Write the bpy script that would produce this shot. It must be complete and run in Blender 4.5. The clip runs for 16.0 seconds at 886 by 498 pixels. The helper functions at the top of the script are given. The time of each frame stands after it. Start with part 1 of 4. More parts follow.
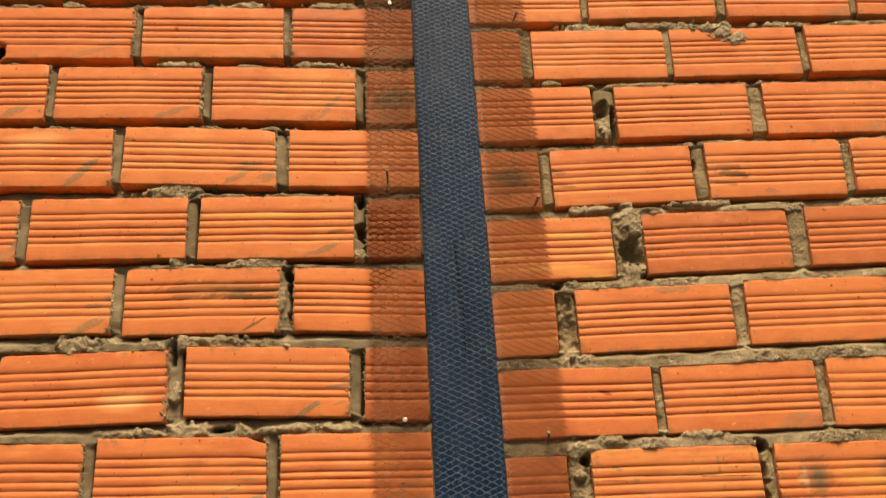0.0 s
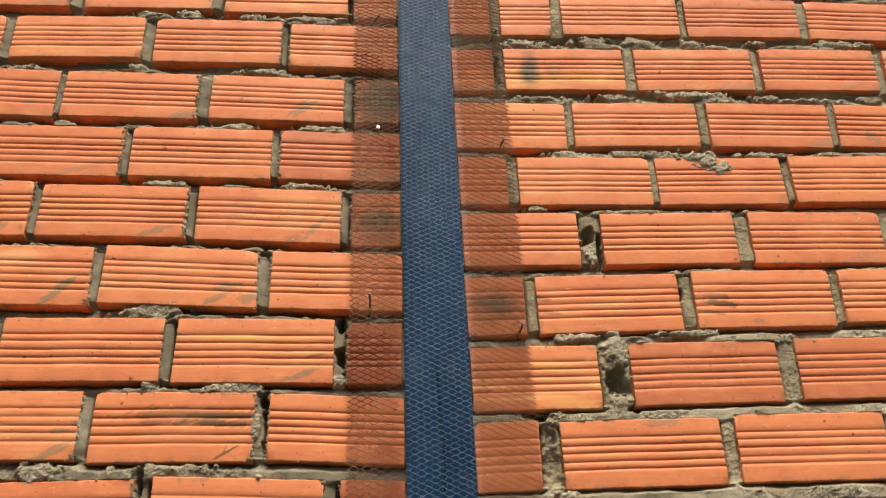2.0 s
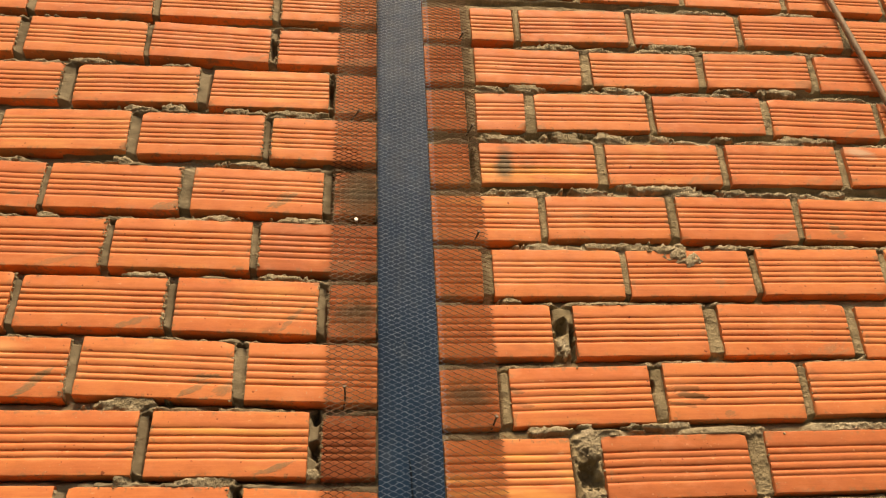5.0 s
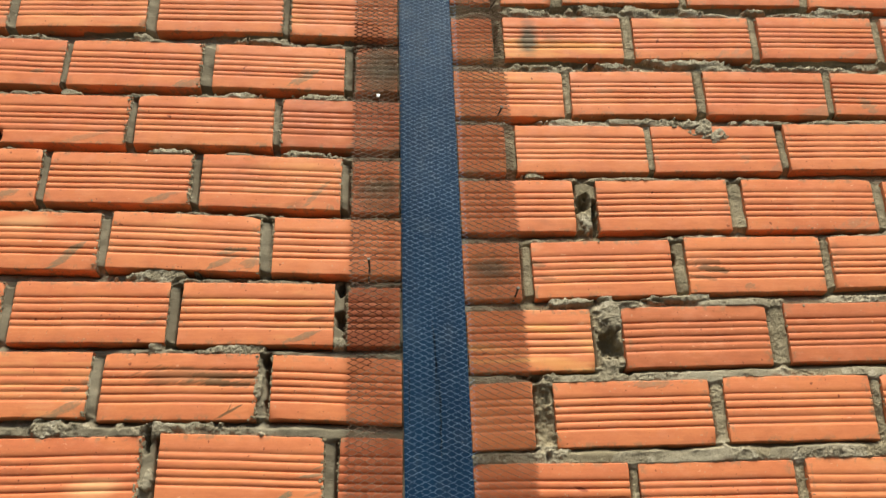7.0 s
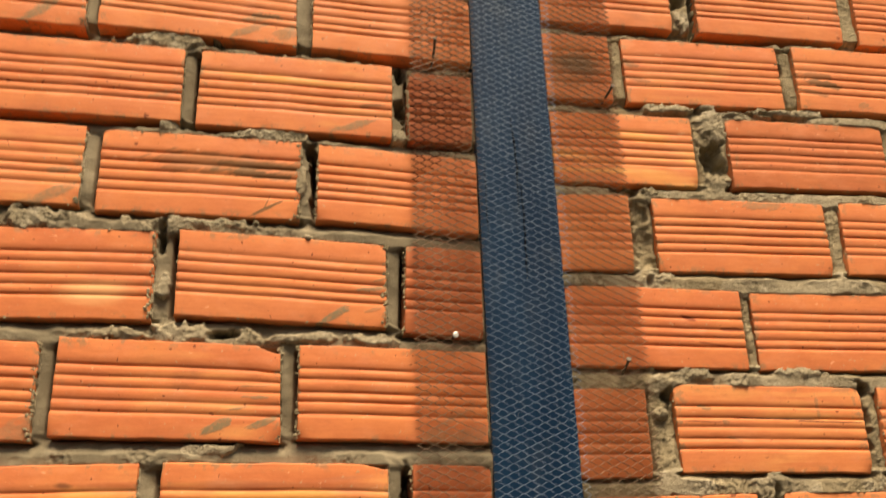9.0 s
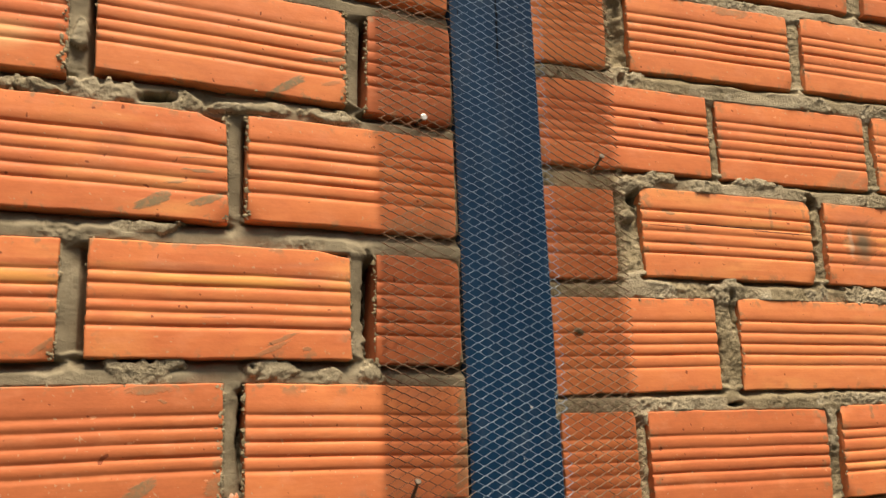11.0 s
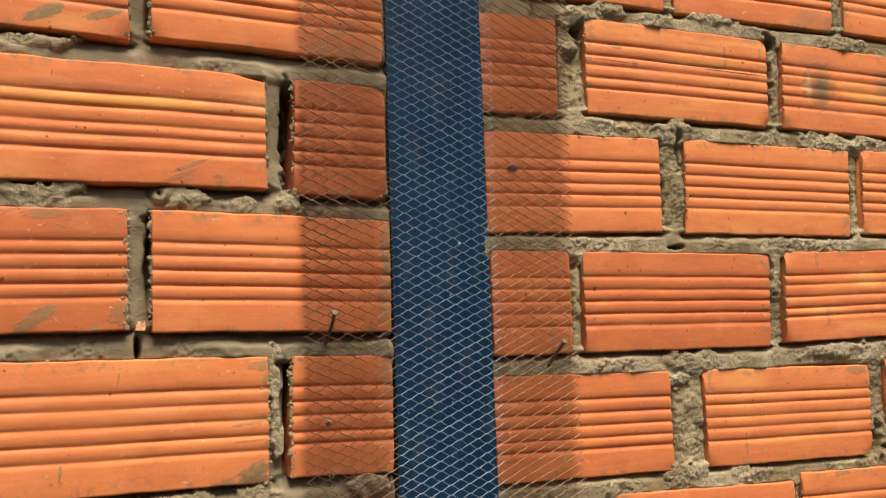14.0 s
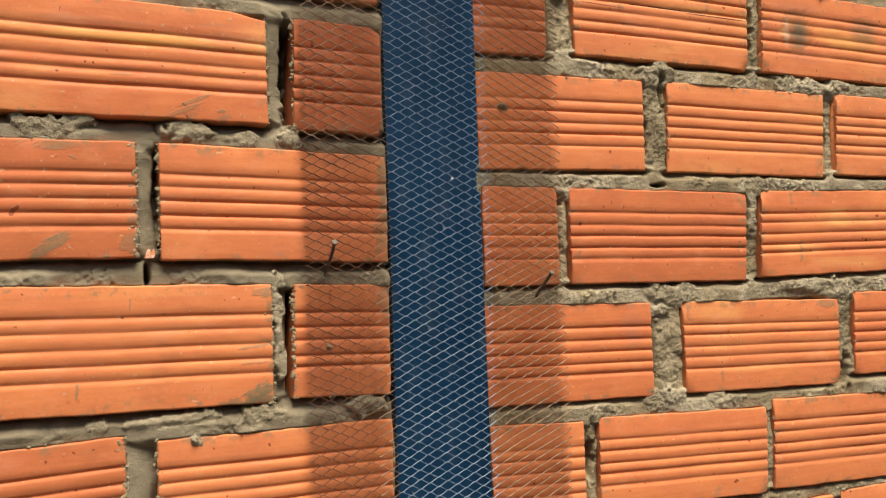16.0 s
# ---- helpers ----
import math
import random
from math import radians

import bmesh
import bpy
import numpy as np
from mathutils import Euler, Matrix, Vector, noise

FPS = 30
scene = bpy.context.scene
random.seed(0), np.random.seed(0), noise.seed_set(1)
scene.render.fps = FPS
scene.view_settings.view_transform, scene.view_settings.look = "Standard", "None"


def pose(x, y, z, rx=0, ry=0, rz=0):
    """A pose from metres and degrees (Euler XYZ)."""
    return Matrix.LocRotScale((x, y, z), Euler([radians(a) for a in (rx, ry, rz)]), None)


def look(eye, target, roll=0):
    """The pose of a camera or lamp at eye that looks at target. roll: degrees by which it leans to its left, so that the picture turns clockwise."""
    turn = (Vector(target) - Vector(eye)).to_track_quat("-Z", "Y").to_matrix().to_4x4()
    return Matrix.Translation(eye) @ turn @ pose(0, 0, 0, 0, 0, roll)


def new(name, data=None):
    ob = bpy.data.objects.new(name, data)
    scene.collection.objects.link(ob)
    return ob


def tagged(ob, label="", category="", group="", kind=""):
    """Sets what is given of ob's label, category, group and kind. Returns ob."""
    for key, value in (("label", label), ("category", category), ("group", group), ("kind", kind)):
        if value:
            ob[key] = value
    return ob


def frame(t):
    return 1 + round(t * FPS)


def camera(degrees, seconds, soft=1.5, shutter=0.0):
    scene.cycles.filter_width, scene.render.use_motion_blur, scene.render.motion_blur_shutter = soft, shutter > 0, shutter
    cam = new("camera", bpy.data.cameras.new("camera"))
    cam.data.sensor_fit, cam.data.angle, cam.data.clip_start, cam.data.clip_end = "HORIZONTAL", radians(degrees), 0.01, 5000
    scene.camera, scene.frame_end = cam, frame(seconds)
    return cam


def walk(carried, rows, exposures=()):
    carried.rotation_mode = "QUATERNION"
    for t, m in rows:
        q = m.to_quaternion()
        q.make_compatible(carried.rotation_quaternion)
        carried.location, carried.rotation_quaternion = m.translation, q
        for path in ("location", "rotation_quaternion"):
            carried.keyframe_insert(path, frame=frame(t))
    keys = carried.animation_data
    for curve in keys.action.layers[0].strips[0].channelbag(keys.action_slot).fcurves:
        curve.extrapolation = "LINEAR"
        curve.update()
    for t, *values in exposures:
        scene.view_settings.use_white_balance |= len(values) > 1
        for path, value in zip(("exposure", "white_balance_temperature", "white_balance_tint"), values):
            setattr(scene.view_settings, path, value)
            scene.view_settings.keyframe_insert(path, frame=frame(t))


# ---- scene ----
cam = camera(55.1, 16.0, soft=1.2, shutter=0.5)
PATH = [
    (0, (-0.1200, -1.1640, 1.5000), (0.0390, 0.6785, 2.2615), -3.15),
    (0.5, (-0.1149, -1.1718, 1.5184), (0.0299, 0.6413, 2.3500), -2.64),
    (1, (-0.1077, -1.1754, 1.5278), (0.0417, 0.6019, 2.4327), -2.03),
    (1.5, (-0.1077, -1.1725, 1.5306), (0.0582, 0.5785, 2.4828), -2.05),
    (2, (-0.1014, -1.1558, 1.5328), (0.0729, 0.5742, 2.5211), -2.44),
    (2.5, (-0.1024, -1.1614, 1.5347), (0.0932, 0.5459, 2.5579), -3.16),
    (3, (-0.1023, -1.1673, 1.5361), (0.1155, 0.5016, 2.6166), -3.62),
    (3.2, (-0.1059, -1.1761, 1.5420), (0.1196, 0.4874, 2.6292), -3.73),
    (3.6, (-0.1053, -1.1823, 1.5451), (0.1277, 0.4624, 2.6590), -3.84),
    (4, (-0.1016, -1.1875, 1.5473), (0.1299, 0.4438, 2.6811), -3.72),
    (4.5, (-0.0950, -1.1922, 1.5482), (0.1266, 0.4336, 2.6918), -3.37),
    (4.9, (-0.0901, -1.1943, 1.5468), (0.1203, 0.4389, 2.6819), -3.04),
    (5.3, (-0.0874, -1.1948, 1.5428), (0.1118, 0.4584, 2.6507), -2.76),
    (5.5, (-0.0871, -1.1900, 1.5360), (0.1057, 0.4802, 2.6191), -2.64),
    (6, (-0.0851, -1.1940, 1.5312), (0.0898, 0.5155, 2.5544), -2.27),
    (6.5, (-0.0798, -1.1936, 1.5245), (0.0855, 0.5437, 2.5015), -2.15),
    (7, (-0.0851, -1.1842, 1.5139), (0.0663, 0.5835, 2.4371), -1.97),
    (7.5, (-0.1030, -1.1561, 1.5071), (0.0435, 0.6357, 2.3834), -1.66),
    (8, (-0.1665, -1.0643, 1.4944), (0.0229, 0.7432, 2.3293), -1.36),
    (8.5, (-0.2148, -0.9687, 1.4844), (0.0584, 0.8484, 2.2739), -1.79),
    (9, (-0.2712, -0.8888, 1.4774), (0.0938, 0.9377, 2.2058), -1.82),
    (9.5, (-0.3334, -0.8170, 1.4583), (0.1622, 1.0117, 2.0987), -2.35),
    (10, (-0.3605, -0.7568, 1.4389), (0.2528, 1.0668, 1.9850), -2.49),
    (10.2, (-0.3637, -0.7582, 1.4400), (0.2821, 1.0652, 1.9480), -2.30),
    (10.6, (-0.3692, -0.7440, 1.4324), (0.3267, 1.0735, 1.8933), -2.26),
    (11, (-0.3641, -0.7443, 1.4246), (0.3642, 1.0694, 1.8486), -2.21),
    (11.5, (-0.3491, -0.7551, 1.4154), (0.4001, 1.0586, 1.8016), -2.13),
    (11.9, (-0.3352, -0.7641, 1.4090), (0.4186, 1.0535, 1.7670), -2.10),
    (12.3, (-0.3239, -0.7665, 1.4040), (0.4270, 1.0581, 1.7312), -2.11),
    (12.5, (-0.3180, -0.7712, 1.4038), (0.4264, 1.0610, 1.7017), -2.13),
    (13, (-0.3025, -0.7585, 1.3938), (0.4334, 1.0852, 1.6369), -2.20),
    (13.5, (-0.2920, -0.7376, 1.3825), (0.4416, 1.1118, 1.5865), -2.01),
    (14, (-0.2922, -0.7253, 1.3766), (0.4603, 1.1205, 1.5400), -1.83),
    (14.5, (-0.2969, -0.7189, 1.3706), (0.4745, 1.1218, 1.5003), -2.04),
    (15, (-0.3025, -0.7304, 1.3619), (0.4788, 1.1074, 1.4719), -2.12),
    (15.5, (-0.3105, -0.7407, 1.3554), (0.4755, 1.0962, 1.4447), -1.85),
    (16, (-0.3171, -0.7536, 1.3482), (0.4747, 1.0816, 1.4201), -1.97),
]
walk(cam, [(t, look(eye, target, roll)) for t, eye, target, roll in PATH],
     exposures=[(0, 0.80, 11390, 18), (0.5, 0.70, 11600, 16), (1, 0.76, 9980, 11), (1.5, 0.83, 8310, 10), (2, 0.92, 6940, 8),
                (2.5, 1.04, 6530, 5), (3, 1.15, 8110, 4), (5.5, 0.77, 10810, 18), (6, 0.75, 7850, 10), (6.5, 0.83, 7040, 6),
                (7, 0.92, 6580, 2), (7.5, 0.98, 7500, 1), (8, 0.78, 10350, 15), (8.5, 0.77, 7960, 9), (9, 0.90, 9280, 13),
                (9.5, 0.74, 9590, 11), (10, 0.88, 7960, 9), (12.5, 0.83, 8220, 15), (13, 0.80, 8110, 12), (14, 0.82, 7900, 11),
                (14.5, 0.87, 7600, 11), (15, 0.88, 7190, 9), (16, 0.88, 7290, 10)])

# ---------------------------------------------------------------- daylight
world = bpy.data.worlds.new("sky")
scene.world = world
world.use_nodes = True
wn = world.node_tree
sky = wn.nodes.new("ShaderNodeTexSky")
sky.sky_type = "NISHITA"
sky.sun_disc = False
sky.sun_elevation = radians(67)
sky.sun_rotation = radians(171)
sky.dust_density = 4.0
wn.links.new(sky.outputs["Color"], wn.nodes["Background"].inputs["Color"])
wn.nodes["Background"].inputs["Strength"].default_value = 0.060

sun_data = bpy.data.lights.new("sun", "SUN")
sun_data.energy = 3.9
sun_data.angle = radians(34)
sun_data.color = (1.0, 0.95, 0.87)
sun = new("sun", sun_data)
sun.matrix_world = look((0.30, -1.75, 5.3), (0, 0, 1.2))


# ---------------------------------------------------------------- node helpers
def material(name):
    m = bpy.data.materials.new(name)
    m.use_nodes = True
    return m, m.node_tree, m.node_tree.nodes["Principled BSDF"]


def mapping(nt, vec, scale=(1, 1, 1), rot=(0, 0, 0), loc=(0, 0, 0)):
    n = nt.nodes.new("ShaderNodeMapping")
    n.inputs["Scale"].default_value = scale
    n.inputs["Rotation"].default_value = [radians(a) for a in rot]
    n.inputs["Location"].default_value = loc
    nt.links.new(vec, n.inputs["Vector"])
    return n.outputs["Vector"]


def noise_tex(nt, vec, scale, detail=3.0, rough=0.55, distort=0.0):
    n = nt.nodes.new("ShaderNodeTexNoise")
    n.inputs["Scale"].default_value = scale
    n.inputs["Detail"].default_value = detail
    n.inputs["Roughness"].default_value = rough
    n.inputs["Distortion"].default_value = distort
    nt.links.new(vec, n.inputs["Vector"])
    return n.outputs["Fac"]


def ramp(nt, fac, lo, hi, a=0.0, b=1.0):
    n = nt.nodes.new("ShaderNodeMapRange")
    n.interpolation_type = "SMOOTHSTEP"
    for key, v in (("From Min", lo), ("From Max", hi), ("To Min", a), ("To Max", b)):
        n.inputs[key].default_value = v
    nt.links.new(fac, n.inputs["Value"])
    return n.outputs["Result"]


def calc(nt, op, a, b=0.0, clamp=False):
    n = nt.nodes.new("ShaderNodeMath")
    n.operation, n.use_clamp = op, clamp
    for i, v in enumerate((a, b)):
        if isinstance(v, (int, float)):
            n.inputs[i].default_value = v
        else:
            nt.links.new(v, n.inputs[i])
    return n.outputs[0]


def blend(nt, fac, a, b, how="MIX"):
    n = nt.nodes.new("ShaderNodeMix")
    n.data_type, n.blend_type = "RGBA", how
    n.clamp_factor = True
    for key, v in ((0, fac), (6, a), (7, b)):
        if isinstance(v, (int, float)):
            n.inputs[key].default_value = v
        elif isinstance(v, tuple):
            n.inputs[key].default_value = (*v, 1)
        else:
            nt.links.new(v, n.inputs[key])
    return n.outputs[2]


def bump(nt, height, strength, distance, bsdf):
    n = nt.nodes.new("ShaderNodeBump")
    n.inputs["Strength"].default_value = strength
    n.inputs["Distance"].default_value = distance
    nt.links.new(height, n.inputs["Height"])
    nt.links.new(n.outputs["Normal"], bsdf.inputs["Normal"])


# ---------------------------------------------------------------- materials
# what can mark a brick's face: colour, and how ragged its rim is
MARKS = {"g": ((0.205, 0.160, 0.090), 1.5), "k": ((0.14, 0.080, 0.034), 1.2), "c": ((0.05, 0.015, 0.01), 0.5), "d": ((0.22, 0.05, 0.02), 0.7), "y": ((0.71, 0.315, 0.095), 1.5),
         "b": ((0.14, 0.05, 0.025), 1.0), "p": ((0.75, 0.37, 0.17), 0.5), "s": ((0.085, 0.095, 0.065), 0.8), "w": ((0.55, 0.47, 0.36), 1.0), "v": ((0.40, 0.16, 0.10), 1.0)}


def clay(name, marks=(), pale=0.0, deep=0.0):
    """Extruded fired clay. marks: smears, stains, kiln flashes and the painted dark of cracks and gouges on the face,
    as (x, z, half length, half width, angle, amount, kind), in metres from its middle."""
    m, nt, bsdf = material(name)
    co = nt.nodes.new("ShaderNodeTexCoord").outputs["Object"]
    info = nt.nodes.new("ShaderNodeObjectInfo")
    rnd = info.outputs["Random"]
    shift = nt.nodes.new("ShaderNodeVectorMath")
    shift.operation = "MULTIPLY_ADD"
    comb = nt.nodes.new("ShaderNodeCombineXYZ")
    for i, k in enumerate((37.0, 91.0, 53.0)):
        nt.links.new(calc(nt, "MULTIPLY", rnd, k), comb.inputs[i])
    shift.inputs[1].default_value = (1, 1, 1)
    nt.links.new(co, shift.inputs[0])
    nt.links.new(comb.outputs[0], shift.inputs[2])
    vec = shift.outputs[0]
    r2 = calc(nt, "FRACT", calc(nt, "MULTIPLY", rnd, 17.31))
    r3 = calc(nt, "FRACT", calc(nt, "MULTIPLY", rnd, 41.77))
    r4 = calc(nt, "FRACT", calc(nt, "MULTIPLY", rnd, 73.13))
    # body colour, brick to brick and patch to patch
    col = blend(nt, r2, (0.61, 0.194, 0.078), (0.53, 0.148, 0.059))
    cloud = ramp(nt, noise_tex(nt, mapping(nt, vec, (1, 1, 2.2)), 13, 3), 0.35, 0.7)
    col = blend(nt, calc(nt, "MULTIPLY", cloud, 0.5), col, (0.67, 0.224, 0.080))
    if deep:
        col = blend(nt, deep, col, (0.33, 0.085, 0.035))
    # pale yellow flashing along the ridges
    streak = ramp(nt, noise_tex(nt, mapping(nt, vec, (0.5, 1, 9.0)), 8.5, 2), 0.44, 0.64)
    far = ramp(nt, noise_tex(nt, mapping(nt, vec, (1, 1, 1)), 7.5, 2), 0.45, 0.65)
    amount = calc(nt, "ADD", ramp(nt, r3, 0.42, 1.0, 0.0, 0.10 if deep else 0.52), pale, clamp=True)
    flash = calc(nt, "MULTIPLY", calc(nt, "MULTIPLY", streak, far), amount)
    col = blend(nt, flash, col, (0.75, 0.36, 0.13))
    # scorch marks
    smoke = ramp(nt, noise_tex(nt, mapping(nt, vec, (1, 1, 1.6)), 11, 4), 0.60, 0.78)
    col = blend(nt, calc(nt, "MULTIPLY", smoke, ramp(nt, r4, 0.6, 1.0, 0.0, 0.5)), col, (0.20, 0.085, 0.045))
    # grey-green mortar wiped over the face in slanting strokes
    strokes = noise_tex(nt, mapping(nt, mapping(nt, vec, rot=(0, 36, 0)), (0.8, 1.0, 2.4)), 17, 5, 0.62, 0.4)
    sep = nt.nodes.new("ShaderNodeSeparateXYZ")
    nt.links.new(co, sep.inputs[0])
    low = ramp(nt, sep.outputs["Z"], 0.03, -0.05)
    side = ramp(nt, sep.outputs["X"], -0.10, 0.10)
    cover = calc(nt, "MULTIPLY", calc(nt, "MULTIPLY", low, side), ramp(nt, r2, 0.1, 0.9, 0.25, 0.9))
    edge = calc(nt, "SUBTRACT", 0.79, calc(nt, "MULTIPLY", cover, 0.43))
    wiped = calc(nt, "MULTIPLY", calc(nt, "SUBTRACT", strokes, edge), 16.0, clamp=True)
    grit = ramp(nt, noise_tex(nt, vec, 260, 2), 0.35, 0.6)
    wiped = calc(nt, "MULTIPLY", wiped, calc(nt, "ADD", calc(nt, "MULTIPLY", grit, 0.25), 0.7))
    wiped = calc(nt, "MULTIPLY", wiped, 0.0 if marks else 0.45)
    col = blend(nt, wiped, col, (0.235, 0.185, 0.11))
    # mortar crumbs stuck along the rims
    rim_x = ramp(nt, calc(nt, "ABSOLUTE", sep.outputs["X"]), 0.095, 0.114)
    rim_z = ramp(nt, calc(nt, "ABSOLUTE", sep.outputs["Z"]), 0.038, 0.05)
    rim = calc(nt, "MAXIMUM", rim_x, rim_z)
    crumbs = ramp(nt, noise_tex(nt, vec, 75, 4, 0.65), 0.53, 0.63)
    col = blend(nt, calc(nt, "MULTIPLY", calc(nt, "MULTIPLY", rim, crumbs), 0.70), col, (0.22, 0.155, 0.085))
    # faint drips and scuffs
    drip = ramp(nt, noise_tex(nt, mapping(nt, vec, (3.0, 1, 0.6)), 40, 4, 0.6), 0.62, 0.78)
    col = blend(nt, calc(nt, "MULTIPLY", drip, 0.12), col, (0.30, 0.17, 0.09))
    scuff = ramp(nt, noise_tex(nt, mapping(nt, vec, (0.25, 1, 3.0)), 60, 5, 0.7), 0.64, 0.74)
    col = blend(nt, calc(nt, "MULTIPLY", scuff, 0.25), col, (0.72, 0.33, 0.17))
    # mottling, and specks of splashed mortar
    mottle = noise_tex(nt, mapping(nt, vec, (0.5, 1, 1.3)), 70, 5, 0.7)
    col = blend(nt, 0.14, col, blend(nt, ramp(nt, mottle, 0.3, 0.7), (0.34, 0.33, 0.32), (0.82, 0.82, 0.82)), "OVERLAY")
    drag = noise_tex(nt, mapping(nt, vec, (0.05, 1, 1)), 330, 3, 0.6)
    col = blend(nt, 0.09, col, blend(nt, ramp(nt, drag, 0.3, 0.7), (0.28, 0.28, 0.28), (0.80, 0.80, 0.80)), "OVERLAY")
    speck = ramp(nt, noise_tex(nt, mapping(nt, vec, (1, 1, 0.7), (0, 15, 0), (3, 0, 5)), 62, 4, 0.6), 0.735, 0.765)
    col = blend(nt, calc(nt, "MULTIPLY", speck, 0.7), col, (0.36, 0.28, 0.165))
    # pinkish and brownish blooms, and a dusting of dried splashes
    bloom = noise_tex(nt, mapping(nt, vec, (0.7, 1, 1.4), loc=(2, 0, 7)), 34, 4, 0.6)
    col = blend(nt, ramp(nt, bloom, 0.52, 0.72, 0.0, 0.26), col, (0.69, 0.28, 0.15))
    col = blend(nt, ramp(nt, bloom, 0.44, 0.28, 0.0, 0.30), col, (0.43, 0.125, 0.05))
    dust = ramp(nt, noise_tex(nt, mapping(nt, vec, loc=(5, 0, 1)), 240, 2, 0.5), 0.69, 0.73)
    col = blend(nt, calc(nt, "MULTIPLY", dust, ramp(nt, r4, 0.2, 0.9, 0.1, 0.55)), col, (0.50, 0.36, 0.22))
    # pits and dark grains
    pits = ramp(nt, noise_tex(nt, vec, 190, 1.5, 0.4), 0.745, 0.775)
    pits = calc(nt, "MAXIMUM", pits, ramp(nt, noise_tex(nt, vec, 95, 1.0, 0.4), 0.785, 0.805))
    col = blend(nt, calc(nt, "MULTIPLY", pits, 0.8), col, (0.17, 0.040, 0.018))
    flake = ramp(nt, noise_tex(nt, mapping(nt, vec, (0.6, 1, 1.2), loc=(9, 0, 4)), 105, 3, 0.6), 0.70, 0.73)
    col = blend(nt, calc(nt, "MULTIPLY", flake, 0.5), col, (0.80, 0.42, 0.24))
    fine = noise_tex(nt, mapping(nt, vec, (0.8, 1, 1)), 420, 3)
    col = blend(nt, 0.12, col, blend(nt, fine, (0.25, 0.25, 0.25), (0.85, 0.85, 0.85)), "OVERLAY")
    if marks:
        streaky = noise_tex(nt, mapping(nt, mapping(nt, vec, rot=(0, 25, 0)), (0.45, 1, 1.8)), 95, 4, 0.65)
        cloudy = noise_tex(nt, mapping(nt, vec, (0.35, 1, 2.2)), 42, 4, 0.6)
    for x, z, long, wide, angle, amount, kind in marks:
        colour, ragged = MARKS[kind]
        c, n = math.cos(radians(angle)), math.sin(radians(angle))
        turned = mapping(nt, co, rot=(0, angle, 0), loc=(-x * c - z * n, 0, x * n - z * c))
        size = nt.nodes.new("ShaderNodeVectorMath")
        size.operation = "LENGTH"
        nt.links.new(mapping(nt, turned, (1 / long, 0, 1 / wide)), size.inputs[0])
        rough = calc(nt, "MULTIPLY", calc(nt, "SUBTRACT", streaky if kind in "gkcd" else cloudy, 0.5), 2.2 * ragged)
        reach = calc(nt, "SUBTRACT", calc(nt, "ADD", rough, 1.15), size.outputs["Value"])
        mask = calc(nt, "MULTIPLY", reach, 3.5 if kind in "gkcd" else 1.3, clamp=True)
        if kind == "g":
            mask = calc(nt, "MULTIPLY", mask, calc(nt, "ADD", calc(nt, "MULTIPLY", grit, 0.35), 0.65))
            wiped = calc(nt, "MAXIMUM", wiped, mask)
        col = blend(nt, calc(nt, "MULTIPLY", mask, amount), col, colour)
    nt.links.new(col, bsdf.inputs["Base Color"])
    nt.links.new(ramp(nt, noise_tex(nt, vec, 45, 3), 0.3, 0.7, 0.60, 0.78), bsdf.inputs["Roughness"])
    bsdf.inputs["Specular IOR Level"].default_value = 0.25
    relief = calc(nt, "ADD", calc(nt, "MULTIPLY", noise_tex(nt, mapping(nt, vec, (0.55, 1, 1)), 150, 4, 0.6), 0.6),
                  calc(nt, "ADD", calc(nt, "MULTIPLY", pits, -0.3), calc(nt, "MULTIPLY", calc(nt, "MAXIMUM", wiped, speck), 0.4)))
    bump(nt, relief, 0.5, 0.0008, bsdf)
    return m


def mortar_material(name, dark, light, dried, relief, folded=1.3, gritty=0.8, sandy=0.45):
    m, nt, bsdf = material(name)
    co = nt.nodes.new("ShaderNodeTexCoord").outputs["Object"]
    base = blend(nt, ramp(nt, noise_tex(nt, co, 9, 4), 0.35, 0.68), dark, light)
    base = blend(nt, calc(nt, "MULTIPLY", ramp(nt, noise_tex(nt, co, 38, 4, 0.65), 0.5, 0.75), 0.6), base, dried)
    base = blend(nt, calc(nt, "MULTIPLY", ramp(nt, noise_tex(nt, co, 22, 5, 0.7), 0.62, 0.75), 0.45), base, tuple(0.5 * c for c in dark))
    sand = noise_tex(nt, co, 700, 2, 0.6)
    base = blend(nt, sandy, base, blend(nt, sand, (0.2, 0.2, 0.2), (0.85, 0.85, 0.85)), "OVERLAY")
    nt.links.new(base, bsdf.inputs["Base Color"])
    bsdf.inputs["Roughness"].default_value = 0.93
    bsdf.inputs["Specular IOR Level"].default_value = 0.2
    folds = ramp(nt, noise_tex(nt, mapping(nt, co, (1, 1, 1.8), (0, 20, 0)), 85, 6, 0.75, 0.8), 0.3, 0.7)
    h = calc(nt, "ADD", calc(nt, "MULTIPLY", folds, folded), calc(nt, "ADD", calc(nt, "MULTIPLY", noise_tex(nt, co, 260, 5, 0.75), gritty), calc(nt, "MULTIPLY", sand, 0.9 * sandy)))
    bump(nt, h, 1.0, relief, bsdf)
    return m


